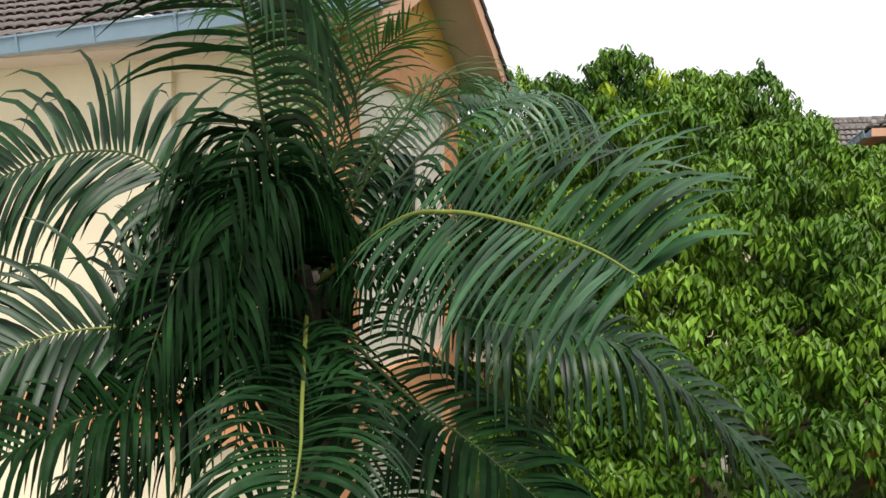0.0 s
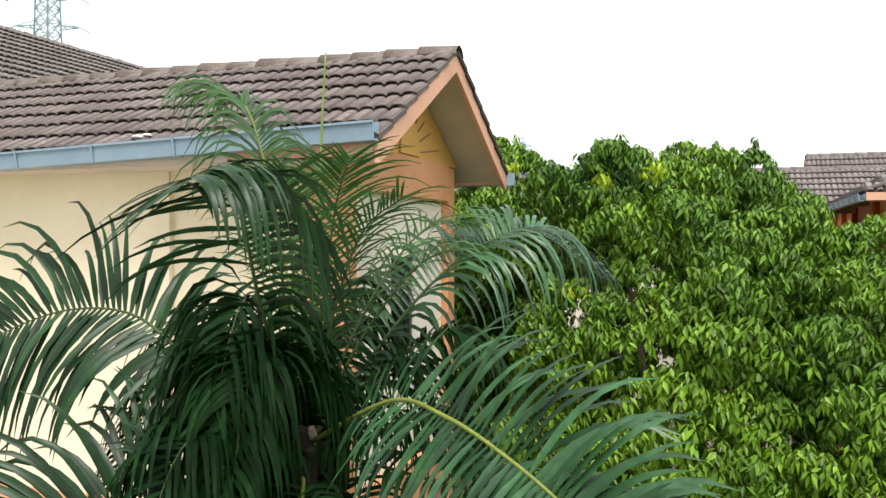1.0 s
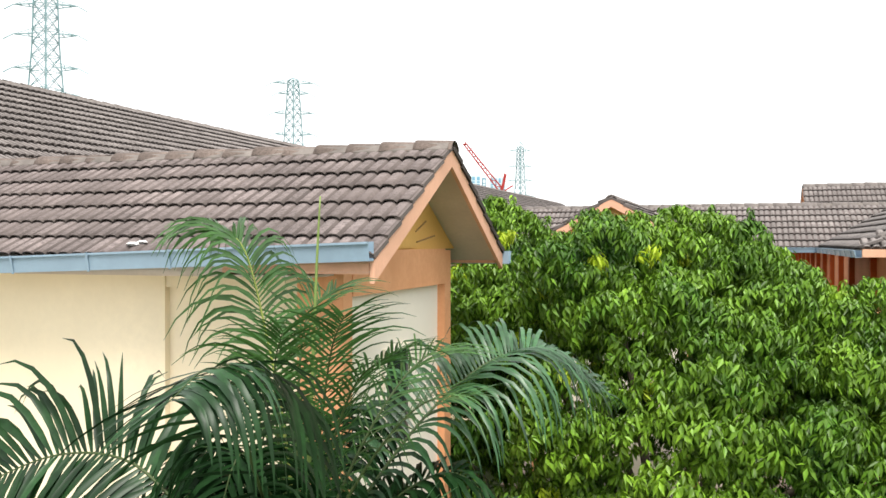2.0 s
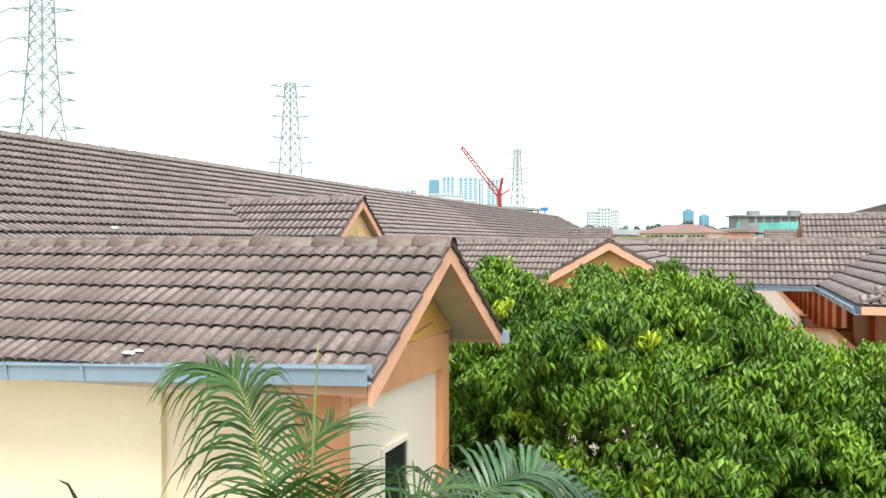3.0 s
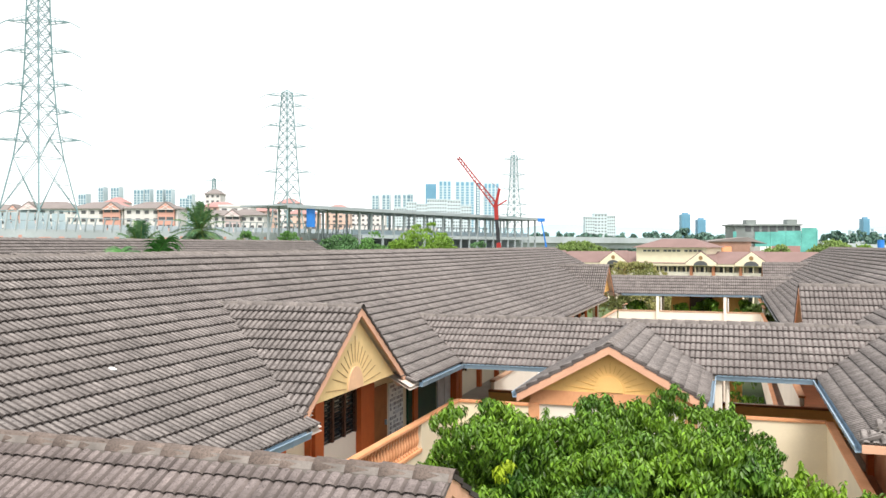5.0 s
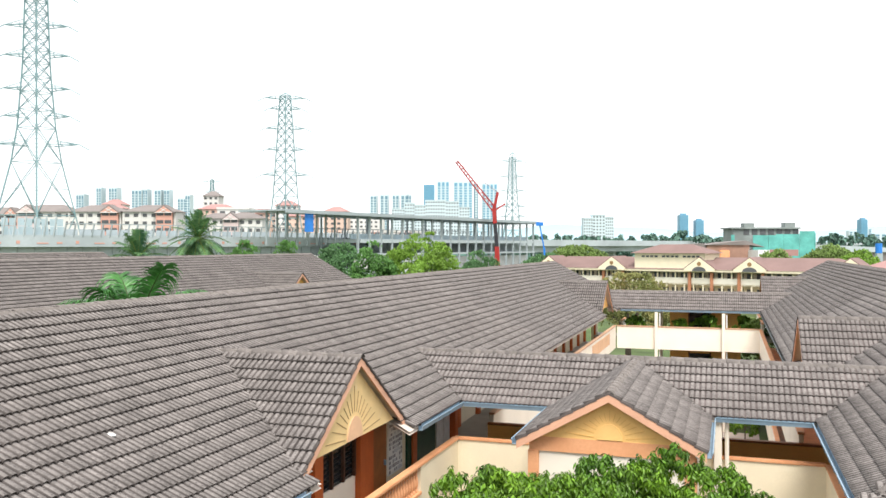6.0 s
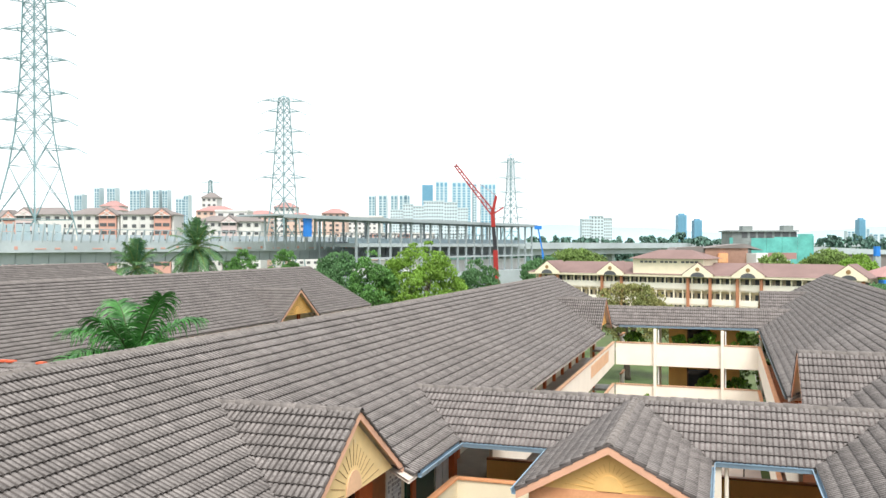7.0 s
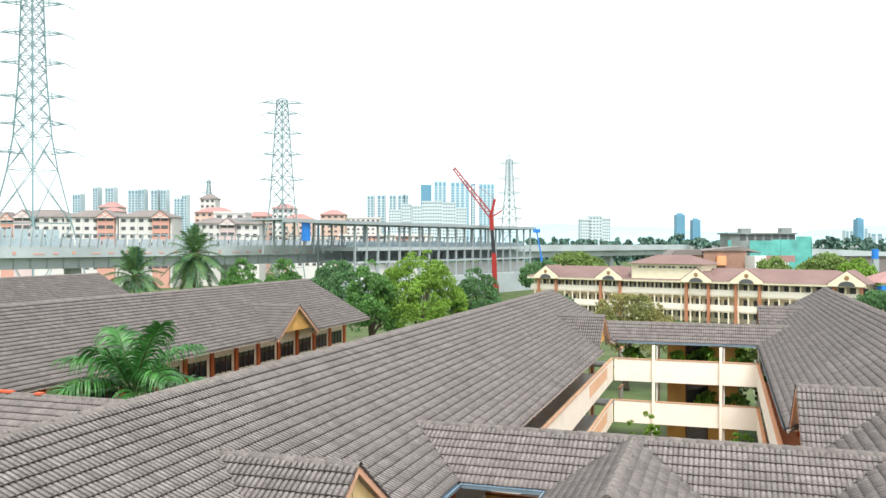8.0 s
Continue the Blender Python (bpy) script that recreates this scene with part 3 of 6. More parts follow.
# long block beside the court
blk = thing("school_block", "long school block with grey tiled roof and orange pilasters", "building")
deck = roof_deck(R_A, blk, M_SOFFIT)
deck.name = "roof"
tile_slope(R_A, 1, deck, M_TILE, stretch=(12.0, 17.0), hi=41.2)
tile_slope(R_A, 1, deck, M_TILE, lo=41.2, plain=True)
tile_slope(R_A, -1, deck, M_TILE, plain=True)
ridge_caps(R_A, deck, M_RIDGE, singles=False)
dorm = roof_deck(R_DORM, blk, M_SOFFIT, "dormer_roof")
tile_slope(R_DORM, -1, dorm, M_TILE, stretch=(-14, -8.3), limit=160)
tile_slope(R_DORM, 1, dorm, M_TILE, stretch=(-14, -8.3), limit=130)
ridge_caps(R_DORM, dorm, M_RIDGE, lo=-12.6)
rake_boards(R_DORM, -8.46, 1, blk)
gable_panel(R_DORM, -8.6, 1, 9.22, blk, M_PANEL, rays=15, inset=0.2, label="faded yellow gable board with a sunburst relief", sun_mat=M_PEACH)
dorm2 = roof_deck(R_DORM2, blk, M_SOFFIT, "dormer_roof")
tile_slope(R_DORM2, -1, dorm2, M_TILE)
tile_slope(R_DORM2, 1, dorm2, M_TILE)
ridge_caps(R_DORM2, dorm2, M_RIDGE, lo=-12.6)
rake_boards(R_DORM2, -8.5, 1, blk)
gable_panel(R_DORM2, -8.75, 1, 9.22, blk, M_YELLOW, rays=11, inset=0.2)
veranda(blk, -9.85, -8.3, 11.4, 26.2, open_to=22.7, windows=False, coat=M_CREAM)
part("room_wall", boxes((-10.05, -9.85, 26.2, 30.4, 0, 9.25)), M_CREAM, blk)
# along the gallery under the dormer: pillars, louvres, door, notice board, green board
for y0, y1 in ((17.0, 17.3), (18.72, 19.2), (21.45, 22.3), (30.0, 30.35)):
    part("pillar", boxes((-9.85, -9.6, y0, y1, 6.4, 9.35), bevel=0.01), M_RUST, blk, "deep orange painted pillar")
lw = part("louvre_window", boxes((-9.84, -9.80, 19.2, 21.45, 7.6, 9.2)), M_GLASS, blk, "dark glass louvre window")
for i in range(4):
    y = 19.26 + i * 0.71
    part("mullion", boxes((-9.80, -9.72, y - 0.045, y + 0.045, 7.6, 9.2)), M_DARKWOOD, lw)
for i in range(11):
    part("louvre", prism(bmesh.new(), [(-9.79, 19.26, 7.66 + i * 0.14), (-9.735, 19.26, 7.72 + i * 0.14), (-9.735, 19.26, 7.73 + i * 0.14), (-9.79, 19.26, 7.67 + i * 0.14)], (0, 2.1, 0)), M_GLASS, lw)
part("dado_wall", boxes((-9.85, -9.76, 19.2, 21.45, 6.4, 7.6)), M_PALE, blk)
door = part("door", boxes((-9.84, -9.78, 22.45, 23.75, 6.4, 8.55), bevel=0.008), M_BROWN, blk, "brown-orange timber door")
part("door_handle", boxes((-9.78, -9.72, 23.55, 23.61, 7.35, 7.5)), M_GUTTER, door)
nbd = part("notice_board", boxes((-9.84, -9.79, 23.95, 25.1, 6.9, 8.5)), M_WHITE, blk, "pinned white notice board")
rng = random.Random(3)
for i in range(88):
    y, z = 23.98 + (i % 8) * 0.137, 6.94 + (i // 8) * 0.14
    part("notice", boxes((-9.79, -9.782, y + rng.uniform(0, 0.03), y + rng.uniform(0.09, 0.125), z + rng.uniform(0, 0.03), z + rng.uniform(0.09, 0.125))), (M_DARKGLASS2, M_WHITE, M_DARKGLASS2, M_GREYPAPER)[rng.randrange(4)], nbd)
part("green_board", boxes((-9.84, -9.76, 25.5, 28.2, 6.5, 8.8)), M_GREEN, blk, "dark green board")
for y in (28.45, 29.2):
    part("white_door", boxes((-9.84, -9.78, y, y + 0.68, 6.4, 8.5), bevel=0.01), M_GREYPAPER, blk, "pale grey door leaf")
veranda(blk, -10.7, -8.25, 30.4, 66.6, cap=M_CAP2)
veranda(blk, -10.7, -8.3, 71.6, 74.0)
for y0, y1 in ((11.4, 15.5), (22.1, 25.9)):
    gutter(blk, (-8.15, y0, 8.93), (-8.15, y1, 8.93), (1, 0, 0))

# block on the other side of the court
blk2 = thing("school_block", "long school block with grey tiled roof across the court", "building")
deck = roof_deck(R_B, blk2, M_SOFFIT)
deck.name = "roof"
tile_slope(R_B, -1, deck, M_TILE, stretch=(18, 24), hi=47.85)
tile_slope(R_B, -1, deck, M_TILE, lo=47.85, plain=True)
tile_slope(R_B, 1, deck, M_TILE, plain=True)
ridge_caps(R_B, deck, M_RIDGE, lo=17.7 + HALF, singles=False)
hip = roof_deck(R_BHIP, blk2, M_SOFFIT, "hip_roof", (-1,))
tile_slope(R_BHIP, -1, hip, M_TILE)
hip_caps(hip, (BX - HALF + 0.35, 18.05, EAVE + 0.19), (BX, 17.7 + HALF, 12.42), M_RIDGE)
hip_caps(hip, (BX + HALF, 17.7, EAVE), (BX, 17.7 + HALF, 12.42), M_RIDGE)
part("eaves_board", boxes((BX - HALF, BX + HALF, 17.62, 17.68, 8.8, 8.95)), M_FASCIA, blk2, "salmon painted eaves board")
part("end_wall", boxes((3.9, 12.6, 18.3, 18.5, 0, 9.2)), M_CREAM, blk2)
part("room_wall", boxes((3.7, 3.9, 26.2, 30.4, 0, 9.25)), M_ORANGE, blk2, "orange painted room wall")
for r in (R_BD1, R_BD2):
    d = roof_deck(r, blk2, M_SOFFIT, "dormer_roof")
    tile_slope(r, -1, d, M_TILE, pitch=0.42)
    tile_slope(r, 1, d, M_TILE, pitch=0.42)
    ridge_caps(r, d, M_RIDGE, hi=6.6)
    rake_boards(r, r.lo + 0.04, -1, blk2)
    gable_panel(r, r.lo + 0.3, -1, 9.22, blk2, M_YELLOW, rays=11, inset=0.2)
veranda(blk2, 3.7, 2.55, 17.9, 26.2, coat=M_CREAM, floor=M_REDFLOOR, paint=M_ORANGE, windows=False)
veranda(blk2, 3.7, 2.15, 30.4, 66.6, floor=M_TERRA, paint=M_ORANGE, windows=False)
veranda(blk2, 4.9, 2.5, 71.6, 84.0)
for y0, y1, m in ((17.7, 25.9, M_GUTTER), (37.9, 67.4, M_DARKGUTTER)):
    gutter(blk2, (2.3, y0, 8.93), (2.3, y1, 8.93), (-1, 0, 0), m, label="weathered eaves gutter")


# covered ways across the court
def covered_way(name, label, roof, x0, x1, y_near, y_far, posts, gutters, stretch, cap=None, coat=None, back=True, reach=0.0):
    w = thing(name, label, "covered walkway")
    d = roof_deck(roof, w, M_SOFFIT)
    d.name = "roof"
    tile_slope(roof, -1, d, M_TILE, stretch=stretch, pitch=0.42)
    tile_slope(roof, 1, d, M_TILE, pitch=0.42)
    ridge_caps(roof, d, M_RIDGE, lo=x0 - 2.2, hi=x1 + 2.2)
    for f in FLOORS:
        part("gallery_floor", boxes((x0 + 0.02, x1 + reach - 0.02, y_near + 0.03, y_far - 0.03, f - 0.18, f)), M_FLOOR, w)
        for y, m, text in ((y_near, coat or M_PALE, "pale cream rendered parapet"), (y_far - 0.14, M_YELLOW, "low ochre painted parapet"))[:2 if back else 1]:
            h = f + (1.25 if y == y_near else 0.9)
            end = x1 + (min(reach, 0.25) if y == y_near else reach)
            part("parapet", boxes((x0, end, y, y + 0.14, f - 0.42, h)), m, w, text)
            part("parapet_cap", boxes((x0, end, y - 0.04, y + 0.18, h, h + 0.08), bevel=0.012), (cap or M_ORANGE) if y == y_near else M_BROWN, w, "painted coping")
    for x in posts:
        for y in (y_near - 0.28, y_far + 0.02):
            part("post", boxes((x - 0.11, x + 0.11, y, y + 0.26, 0, 8.8), bevel=0.02), M_PALE, w, "pale cream square post")
    for a, b in gutters:
        gutter(w, (a, roof.mid - roof.half, 8.93), (b, roof.mid - roof.half, 8.93), (0, -1, 0))
    gutter(w, (x0, roof.mid + roof.half, 8.93), (x1, roof.mid + roof.half, 8.93), (0, 1, 0), brackets=False)
    return w


way1 = covered_way("covered_walkway", "two-storey covered walkway with grey tiled roof", R_C1, -8.44, 2.3, 26.2, 30.4, (-0.35,), ((-8.0, -5.3), (-0.4, 2.2)), (-8.0, 3.0), coat=M_CREAM, reach=1.38)
d = roof_deck(R_PORCH, way1, M_SOFFIT, "porch_roof")
tile_slope(R_PORCH, -1, d, M_TILE, stretch=(21, 29), limit=150)
tile_slope(R_PORCH, 1, d, M_TILE, stretch=(21, 29), limit=150)
ridge_caps(R_PORCH, d, M_RIDGE)
rake_boards(R_PORCH, 21.54, -1, way1)
for row in ((-4.95, -0.85, 21.82, 22.25, 0, 8.8), (-4.95, -4.8, 22.25, 26.2, 0, 8.8), (-1.0, -0.85, 22.25, 26.2, 0, 8.8)):
    part("porch_wall", boxes(row), M_PALE, way1, "pale cream porch wall")
part("porch_band", boxes((-4.97, -0.83, 21.77, 21.84, 8.58, 8.95)), M_ORANGE, way1, "salmon painted band")
part("porch_pillar", boxes((-5.0, -4.72, 21.75, 22.2, 0, 8.58)), M_ORANGE, way1)
part("porch_pillar", boxes((-1.08, -0.8, 21.75, 22.2, 0, 8.58)), M_ORANGE, way1)
gable_panel(R_PORCH, 21.78, -1, 8.95, way1, M_SUNNY, rays=15, inset=0.15, label="warm yellow gable with a sunburst relief", sun_mat=M_SUNNY, ray_mat=M_YELLOW)
gutter(way1, (-5.25, 21.5, 8.9), (-5.25, 25.9, 8.9), (-1, 0, 0))
gutter(way1, (-0.55, 21.5, 8.9), (-0.55, 25.9, 8.9), (1, 0, 0))
way2 = covered_way("covered_walkway", "two-storey covered walkway beyond the court", R_C2, -8.15, 2.3, 66.6, 71.6, (-5.2, -0.35), ((-8.0, 2.2),), None, M_CAP2, back=False)
way0 = covered_way("covered_walkway", "covered walkway between two long school blocks", R_C0, -31.5, AX - HALF, 26.2, 30.4, (), (), None)

# block further to the side
blk3 = thing("school_block", "long school block with grey tiled roof behind palms", "building")
deck = roof_deck(R_2, blk3, M_SOFFIT)
deck.name = "roof"
tile_slope(R_2, 1, deck, M_TILE, plain=True)
tile_slope(R_2, -1, deck, M_TILE, plain=True)
ridge_caps(R_2, deck, M_RIDGE, singles=False)
d = roof_deck(R_D2, blk3, M_SOFFIT, "dormer_roof")
tile_slope(R_D2, 1, d, M_TILE)
tile_slope(R_D2, -1, d, M_TILE)
ridge_caps(R_D2, d, M_RIDGE, lo=-36, singles=False)
rake_boards(R_D2, R_D2.hi - 0.04, 1, blk3)
gable_panel(R_D2, R_D2.hi - 0.3, 1, 9.8, blk3, M_YELLOW, rays=11, inset=0.2)
veranda(blk3, -33.9, -31.7, 20.0, 73.0, base=0.0, top=9.5)
blk4 = thing("school_block", "far long school block with grey tiled roof", "building")
deck = roof_deck(R_3, blk4, M_SOFFIT)
deck.name = "roof"
tile_slope(R_3, 1, deck, M_TILE, plain=True)
ridge_caps(R_3, deck, M_RIDGE, singles=False)
part("room_wall", boxes((-74.3, -62.9, 12.2, 80.8, 0, 9.7)), M_CREAM, blk4)

# rooms, door and bushes seen beyond the far walkway
part("room_wall", boxes((-4.4, 0.9, 69.9, 70.1, 0, 8.7)), M_YELLOW, way2, "ochre stair hall wall")
for z in (0.0, 3.2, 6.4):
    part("doorway", boxes((-2.9, -1.4, 69.86, 69.92, z, z + 2.2)), M_GLASS, way2)
    part("door_frame", boxes((-3.0, -2.9, 69.82, 69.92, z, z + 2.3)), M_DARKWOOD, way2)
    part("door_frame", boxes((-1.4, -1.3, 69.82, 69.92, z, z + 2.3)), M_DARKWOOD, way2)
for x in (-5.2, -0.35):
    part("drain_pipe", tube_between((x + 0.22, 66.85, 0), (x + 0.22, 66.85, 8.7), 0.05), M_WHITE, way2)
part("drain_pipe", tube_between((-0.1, 26.05, 0), (-0.1, 26.05, 8.8), 0.06), M_PALE, way1)
tagged(part("pavement", boxes((-8.2, 2.1, 30.5, 66.4, 0.004, 0.08)), M_COURT), "worn pinkish concrete paving in the inner court", "pavement", kind="structure")
red_bin = thing("fire_point", "red fire point box on a post by the gallery", "fire point", at=(-7.85, 48.0, 0))
part("post", boxes((-0.05, 0.05, -0.05, 0.05, 0, 4.2)), M_DARKWOOD, red_bin)
part("box", boxes((-0.25, 0.25, -0.2, 0.2, 4.2, 5.3), bevel=0.04), M_RUST, red_bin)
for sx, sy, sz, k in ((-10.78, 12.94, 10.42, 0.09), (-5.6, 6.96, 9.07, 0.06), (-5.52, 7.0, 9.09, 0.045)):
    scrap = bmesh.new()
    bmesh.ops.create_icosphere(scrap, subdivisions=2, radius=k)
    for v in scrap.verts:
        v.co = Vector((v.co.x * 1.3, v.co.y * 0.7, v.co.z * 0.35)) * (1 + 0.5 * noise.noise(v.co * 9 / k * 0.2 + Vector((sx, 0, 0))))
    ob = part("plastic_scrap", scrap, M_WHITE)
    ob.location = (sx, sy, sz)
    tagged(ob, "crumpled white plastic scrap lying on the tiles", "litter", "litter on the roofs")

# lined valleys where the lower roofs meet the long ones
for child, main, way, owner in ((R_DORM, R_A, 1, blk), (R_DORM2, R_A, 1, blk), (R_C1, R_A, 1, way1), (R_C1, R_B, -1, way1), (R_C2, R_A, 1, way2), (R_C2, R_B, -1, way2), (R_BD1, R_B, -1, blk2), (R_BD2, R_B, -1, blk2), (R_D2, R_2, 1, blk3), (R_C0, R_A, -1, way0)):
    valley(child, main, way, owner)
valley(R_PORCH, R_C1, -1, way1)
for f in FLOORS:
    part("painted_panel", boxes((-8.25, -8.235, 54.5, 63.0, f + 0.25, f + 1.05)), M_PEACH, blk, "peach painted parapet panel")

# unseen concrete yards about the blocks, added to bounce light onto walls and soffits
for x0, x1, y0, y1 in ((-26.0, -1.5, -16.0, 7.2), (-26.0, -16.5, 7.2, 26.0)):
    tagged(part("pavement", boxes((x0, x1, y0, y1, 0.004 if y0 < 10 else 0.006, 0.07 if y0 < 10 else 0.074)), M_BOUNCE_YARD), "unseen pale concrete yard added beside the school blocks", "pavement", kind="structure")
for x in (-29.0, -28.58, -27.0):
    ob = part("ridge_tile", boxes((-0.2, 0.2, -0.17, 0.17, 0.0, 0.1), bevel=0.04), M_TERRACOTTA, way0, "new orange-red ridge tile")
    ob.location = (x, 28.35, 10.24)


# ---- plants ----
# one palm leaf in three tones: shaded, lit and between, painted by frond
M_FROND_SHADED = mat("shaded_palm_leaflet", (0.006, 0.022, 0.006), 0.4, var=0.4, scale=2.5, fine=18, bump=0.0, rand=0.45, spec=0.05, trans=0.05, hue2=(0.011, 0.036, 0.010))
M_FROND_LIT = mat("lit_palm_leaflet", (0.020, 0.066, 0.025), 0.38, var=0.4, scale=2.5, fine=18, bump=0.0, rand=0.4, spec=0.5, trans=0.1, hue2=(0.038, 0.105, 0.038))
M_FROND_MID = mat("half_lit_palm_leaflet", (0.008, 0.031, 0.009), 0.36, var=0.4, scale=2.5, fine=18, bump=0.0, rand=0.45, spec=0.24, trans=0.1, hue2=(0.016, 0.05, 0.015))
# midrib colour darkened for the shade inside the crowns
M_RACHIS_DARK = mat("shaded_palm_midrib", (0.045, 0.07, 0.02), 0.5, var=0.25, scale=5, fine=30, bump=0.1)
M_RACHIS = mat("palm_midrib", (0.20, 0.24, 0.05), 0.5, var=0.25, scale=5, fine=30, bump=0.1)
M_SPEAR = mat("palm_spear", (0.18, 0.25, 0.07), 0.5, var=0.2, scale=5, fine=30, bump=0.1)
M_TRUNK = mat("palm_trunk_bark", (0.17, 0.14, 0.11), 0.9, var=0.3, scale=4, fine=30, bump=0.6)
M_LEAFBASE = mat("shaded_dry_leaf_base", (0.028, 0.022, 0.014), 0.95, var=0.4, scale=6, fine=40, bump=0.6)
M_BARK = mat("tree_bark", (0.10, 0.08, 0.06), 0.9, var=0.3, scale=4, fine=30, bump=0.6)
M_YOUNGFROND = mat("young_palm_leaflet", (0.05, 0.125, 0.03), 0.38, var=0.3, scale=2.5, fine=18, bump=0.0, rand=0.3, spec=0.4, trans=0.25)
M_LEAF = mat("broad_leaf", (0.046, 0.140, 0.014), 0.38, var=0.35, scale=0.7, fine=9, bump=0.0, rand=0.5, spec=0.26, trans=0.14, hue2=(0.145, 0.256, 0.018))
M_YOUNG = mat("young_leaf", (0.42, 0.55, 0.03), 0.5, var=0.2, scale=2, fine=9, bump=0.0, rand=0.2, trans=0.35)
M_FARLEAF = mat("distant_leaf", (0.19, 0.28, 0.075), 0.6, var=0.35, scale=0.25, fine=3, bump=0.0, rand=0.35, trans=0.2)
M_COCO = mat("coconut_leaflet", (0.046, 0.145, 0.075), 0.5, var=0.3, scale=0.5, fine=6, bump=0.0, rand=0.3, trans=0.2, hue2=(0.14, 0.25, 0.09))


def tube(bm, pts, radii, sides=8):
    rings = []
    for i, p in enumerate(pts):
        d = (pts[min(i + 1, len(pts) - 1)] - pts[max(i - 1, 0)]).normalized()
        s = d.cross(Vector((0.31, 0.17, 0.93)))
        s = s.normalized() if s.length > 1e-3 else Vector((1, 0, 0))
        t = d.cross(s)
        rings.append([bm.verts.new(p + (s * math.cos(a) + t * math.sin(a)) * radii[i]) for a in (2 * math.pi * k / sides for k in range(sides))])
    for a, b in zip(rings, rings[1:]):
        for k in range(sides):
            bm.faces.new((a[k], a[(k + 1) % sides], b[(k + 1) % sides], b[k]))
    bm.faces.new(rings[0][::-1])
    bm.faces.new(rings[-1])
    return bm


def curve_points(pts, n):
    """A smooth line through the given points."""
    p = [Vector(q) for q in pts]
    p = [p[0] * 2 - p[1], *p, p[-1] * 2 - p[-2]]
    out = []
    for i in range(n + 1):
        f = i / n * (len(p) - 3)
        k = min(int(f), len(p) - 4)
        t = f - k
        a, b, c, d = p[k:k + 4]
        out.append(0.5 * ((2 * b) + (c - a) * t + (2 * a - 5 * b + 4 * c - d) * t * t + (3 * b - a - 3 * c + d) * t ** 3))
    return out


def leaflets(line, rng, spacing=0.055, size=0.65, width=0.045, droop=1.2, lift=0.35, bare=0.16, splay=0.75, ragged=0.12, roll=0.0, sides=(1.0, 1.0), loose=None):
    """Corners and quads of the folded blades on both sides of a midrib."""
    vs, fs = [], []
    total = sum((b - a).length for a, b in zip(line, line[1:]))
    n = max(8, int(total * (1 - bare) / spacing))
    segs = 6
    for i in range(n):
        f = bare + (1 - bare) * (i + 0.5) / n
        g = f * (len(line) - 1)
        k = min(int(g), len(line) - 2)
        p = line[k].lerp(line[k + 1], g - k)
        t = (line[k + 1] - line[k]).normalized()
        side = t.cross(Vector((0, 0, 1)))
        side = side.normalized() if side.length > 1e-3 else Vector((1, 0, 0))
        nrm = side.cross(t)
        cr, sr = math.cos(radians(roll)), math.sin(radians(roll))
        side, nrm = side * cr - nrm * sr, nrm * cr + side * sr
        env = (0.45 + 0.55 * min(1, (f - bare) / 0.22)) * (1 - 0.55 * max(0, (f - 0.6) / 0.4) ** 1.6)
        for s in (-1, 1):
            if loose and s > 0 and rng.random() > loose[1]:
                continue
            L = size * sides[s > 0] * env * rng.uniform(1 - ragged, 1 + ragged)
            fwd = splay * (0.55 + 0.8 * max(0, f - 0.35)) + rng.uniform(-0.12, 0.12)
            rise = loose[2] if loose and s > 0 else lift
            d = (side * s + t * fwd + nrm * (rise + rng.uniform(-0.22, 0.22))).normalized()
            q = p.copy()
            bend = droop * rng.uniform(0.7, 1.3) * (loose[0] if loose and s > 0 else 1)
            base = len(vs)
            tw = rng.uniform(-0.4, 0.4)
            for j in range(segs + 1):
                u = j / segs
                w = width * (0.35 + 0.65 * min(1, u / 0.2)) * (1 - u ** 2.2) * 0.5 + 0.0012
                a = d.cross(nrm)
                a = (a.normalized() if a.length > 1e-3 else t) + nrm * tw * 0.5
                up = a.cross(d)
                vs += [q - a * w, q + up * (-0.22 * w if up.z > 0 else 0.22 * w), q + a * w]
                if j < segs:
                    o = base + 3 * j
                    fs += [(o, o + 1, o + 4, o + 3), (o + 1, o + 2, o + 5, o + 4)]
                q = q + d * (L / segs)
                d = (d + Vector((0, 0, -1)) * bend * (0.2 + 0.9 * u) * (L / segs) * 3.2).normalized()
    return vs, fs


def frond(parent, pts, seed, thick=0.022, leaf=None, rib=None, single=False, **kw):
    rng = random.Random(seed)
    line = curve_points(pts, 26)
    rad = [thick * (1 - 0.85 * i / 26) for i in range(27)]
    f = part("frond", tube(bmesh.new(), line, rad, 6), rib or M_RACHIS, parent, smooth=True)
    vs, fs = leaflets(line, rng, **kw)
    if single:
        # each blade is 21 corners and 12 quads
        for i in range(len(vs) // 21):
            part("leaflet", from_arrays("leaflet", vs[21 * i:21 * i + 21], np.array(fs[:12])), leaf or M_FROND_SHADED, f)
    else:
        tagged(part("foliage", from_arrays("foliage", vs, fs), leaf or M_FROND_SHADED, f), kind="stuff")
    return f


def arc(heart, az, rise, reach, fall):
    """Four points of a frond that leaves the heart at a bearing, rises, and bows over."""
    c, s = math.cos(radians(az)), math.sin(radians(az))
    h = Vector(heart)
    return [h, h + Vector((c * reach * 0.28, s * reach * 0.28, rise * 0.62)), h + Vector((c * reach * 0.66, s * reach * 0.66, rise)), h + Vector((c * reach, s * reach, rise - fall))]


